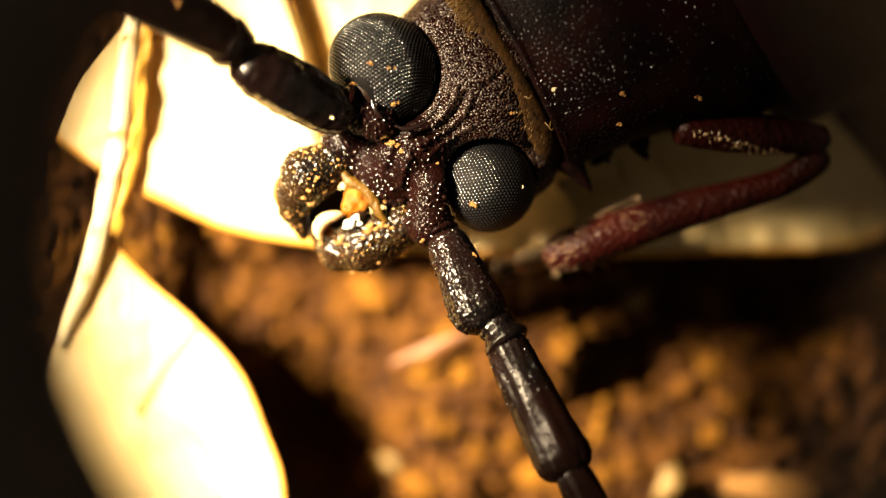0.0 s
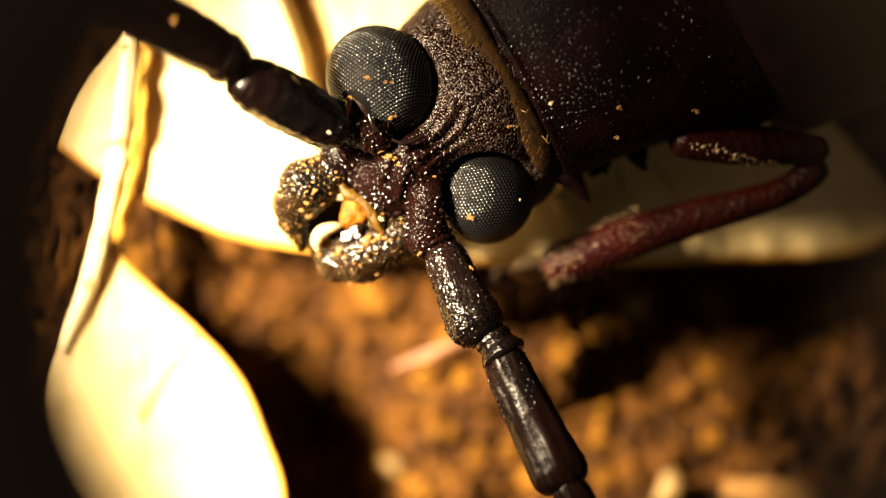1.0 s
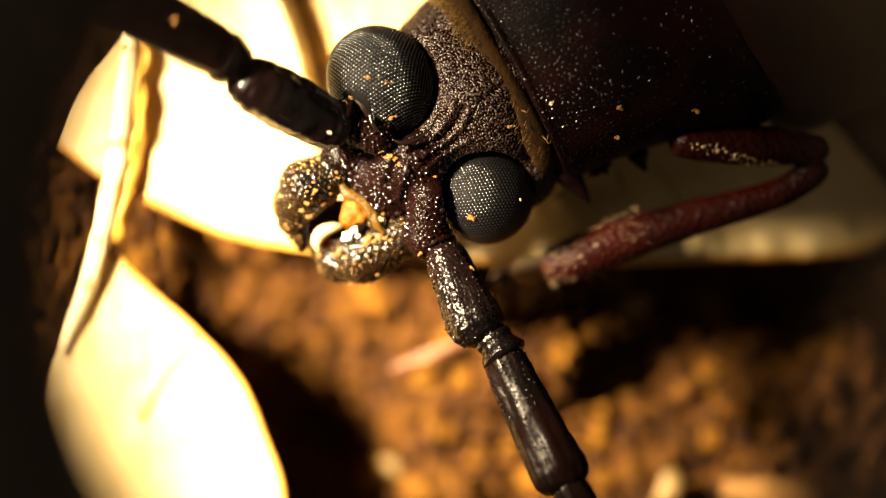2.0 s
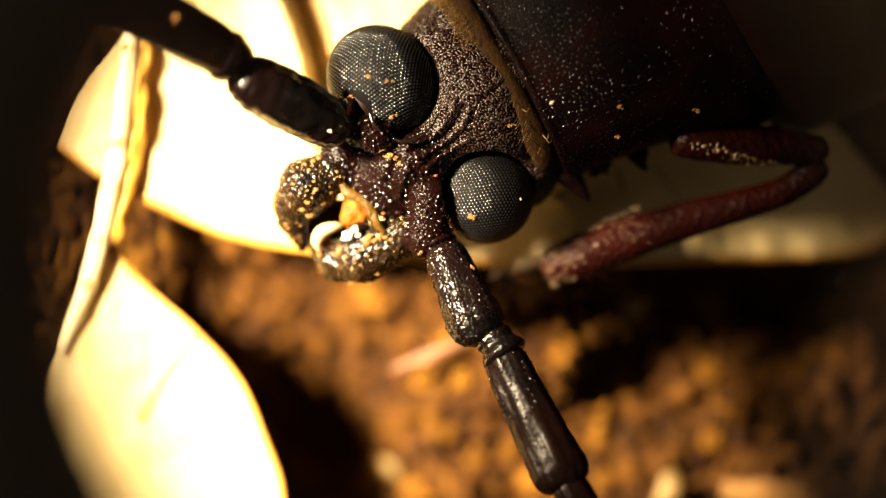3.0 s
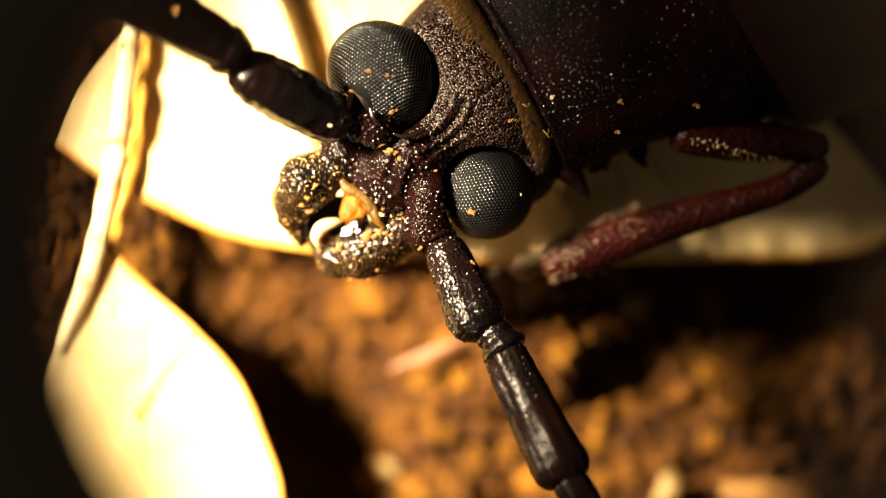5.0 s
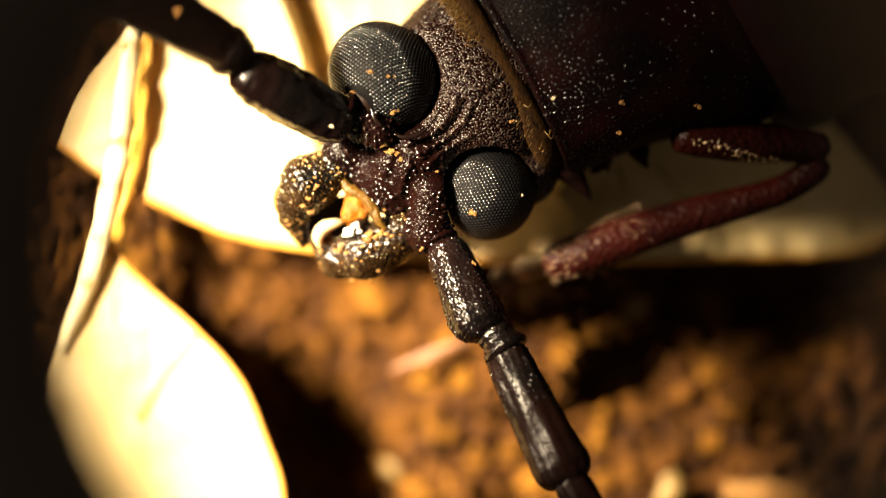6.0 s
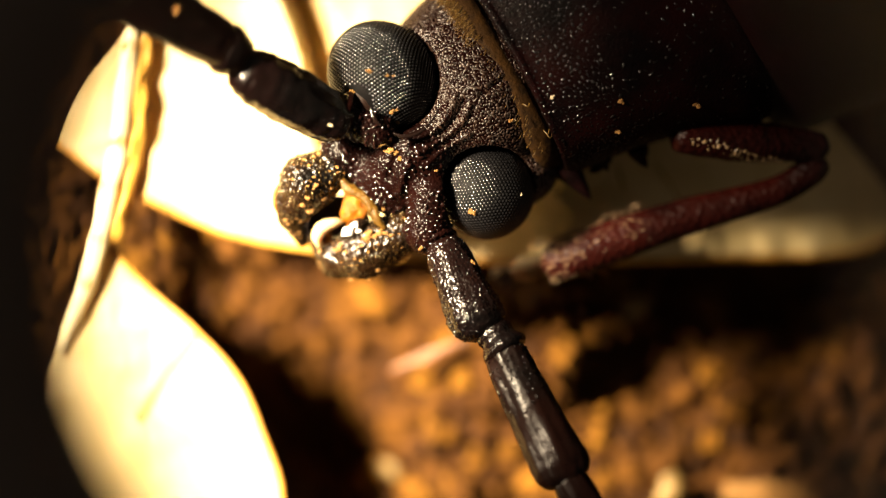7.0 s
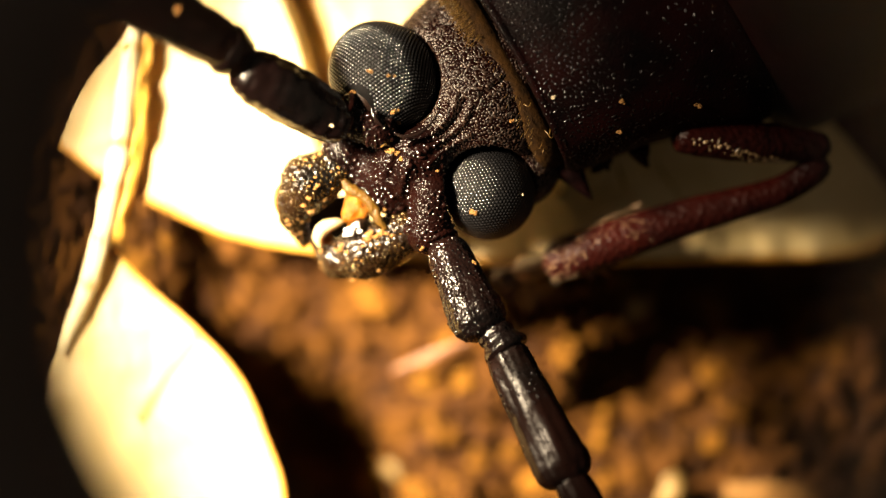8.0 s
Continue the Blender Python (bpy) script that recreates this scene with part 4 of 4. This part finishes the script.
# crumbs of soil on the insect
def crumbs():
    from_above = bpy.context.evaluated_depsgraph_get()
    from_above.update()
    rng = random.Random(21)

    def rest(x, y):
        hit, p, n, _, ob, _ = scene.ray_cast(from_above, Vector((x, y, 14)) * MM, Vector((0, 0, -1)))
        return p.z / MM

    def put(x, y, r, pale=False):
        z = rest(x, y)
        geo = join([lump((x + rng.uniform(-.8, .8) * r, y + rng.uniform(-.6, .6) * r, z + r * 0.35), r * rng.uniform(0.35, 0.75), rng.random() * 50, (1, rng.uniform(0.6, 1), 0.7), 0.8, 2) for _ in range(5)])
        solid("soil_crumb", geo, PALE_CRUMB if pale else CRUMB, (x, y, z), "pale dust grain stuck on the beetle" if pale else "ochre crumb of soil stuck on the beetle", "soil crumb", "soil crumbs on the beetle")

    for x, y, r in ((*(-1.019, 2.914), 0.085), (*(-0.983, 2.698), 0.05), (*(-1.942, 3.333), 0.07), (*(-1.559, 3.717), 0.05), (*(-1.187, 3.633), 0.04), (*(-1.043, 3.645), 0.03),
                    (*(-1.223, 2.122), 0.07), (*(-1.103, 2.074), 0.09), (*(-0.995, 2.026), 0.08), (*(-0.923, 1.918), 0.06), (*(0.630, 0.776), 0.08),
                    (*(0.647, -0.300), 0.06), (*(-0.157, 1.650), 0.05), (*(3.770, 3.116), 0.08), (*(5.418, 3.051), 0.07), (*(3.763, 2.500), 0.06),
                    (*(-2.875, 0.830), 0.10), (*(-3.073, 0.929), 0.07), (*(-2.590, 1.066), 0.06), (*(-2.733, 1.366), 0.06), (*(-2.285, -0.025), 0.12), (*(-1.533, 0.321), 0.12), (*(-1.385, 0.359), 0.08), (*(-1.632, 0.210), 0.08), (*(-5.282, 4.675), 0.10),
                    (*(-0.474, -0.012), 0.05), (*(-1.275, 0.846), 0.06), (*(-2.930, 1.100), 0.06), (*(1.451, 2.710), 0.05)):
        put(x, y, r)
    for x, y, r in ((*(2.314, 3.189), 0.05), (*(1.679, 1.164), 0.045), (*(-2.362, 2.578), 0.04), (*(1.511, 2.710), 0.04)):
        put(x, y, r, True)


crumbs()


# the barrel of the loupe through which the camera looks
def loupe():
    o = (0, 0, 32)
    ob = thing("loupe_barrel", o, "round matt dark grey barrel of a loupe over the insect", "loupe")
    def shell(r0, r1, z0, z1, n=96):
        rings = []
        for r, z in ((r0, z0), (r1, z0), (r1, z1), (r0, z1)):
            rings.append([(r * math.cos(2 * math.pi * k / n), r * math.sin(2 * math.pi * k / n), z) for k in range(n)])
        v = [p for q in rings for p in q]
        f = []
        for i in range(4):
            for k in range(n):
                a, b = i * n + k, i * n + (k + 1) % n
                c, d = ((i + 1) % 4) * n + (k + 1) % n, ((i + 1) % 4) * n + k
                f.append((a, b, c, d))
        return v, f
    part("barrel_wall", shell(3.55, 4.9, 32.3, 39), BARREL, ob, o, smooth=False)
    part("barrel_rim", shell(3.52, 5.1, 32.0, 32.3), BARREL, ob, o, smooth=False)
    return ob


barrel = loupe()


def motions():
    def at(x, y):
        return pose(x * MM, y * MM, 32 * MM)
    walk(barrel, [
        (0, at(0.668, -0.242)),
        (0.1, at(0.683, -0.202)),
        (0.2, at(0.742, -0.041)),
        (0.3, at(0.851, 0.256)),
        (0.4, at(0.942, 0.505)),
        (0.5, at(0.963, 0.562)),
        (1, at(0.951, 0.483)),
        (1.5, at(0.916, 0.512)),
        (3, at(0.846, 0.271)),
        (3.5, at(0.817, 0.243)),
        (4, at(0.750, -0.030)),
        (4.5, at(0.734, -0.094)),
        (6, at(0.764, -0.085)),
        (6.5, at(0.795, -0.136)),
        (7, at(0.785, -0.193)),
        (7.5, at(0.779, -0.215)),
        (8, at(0.813, -0.235)),
    ])


motions()
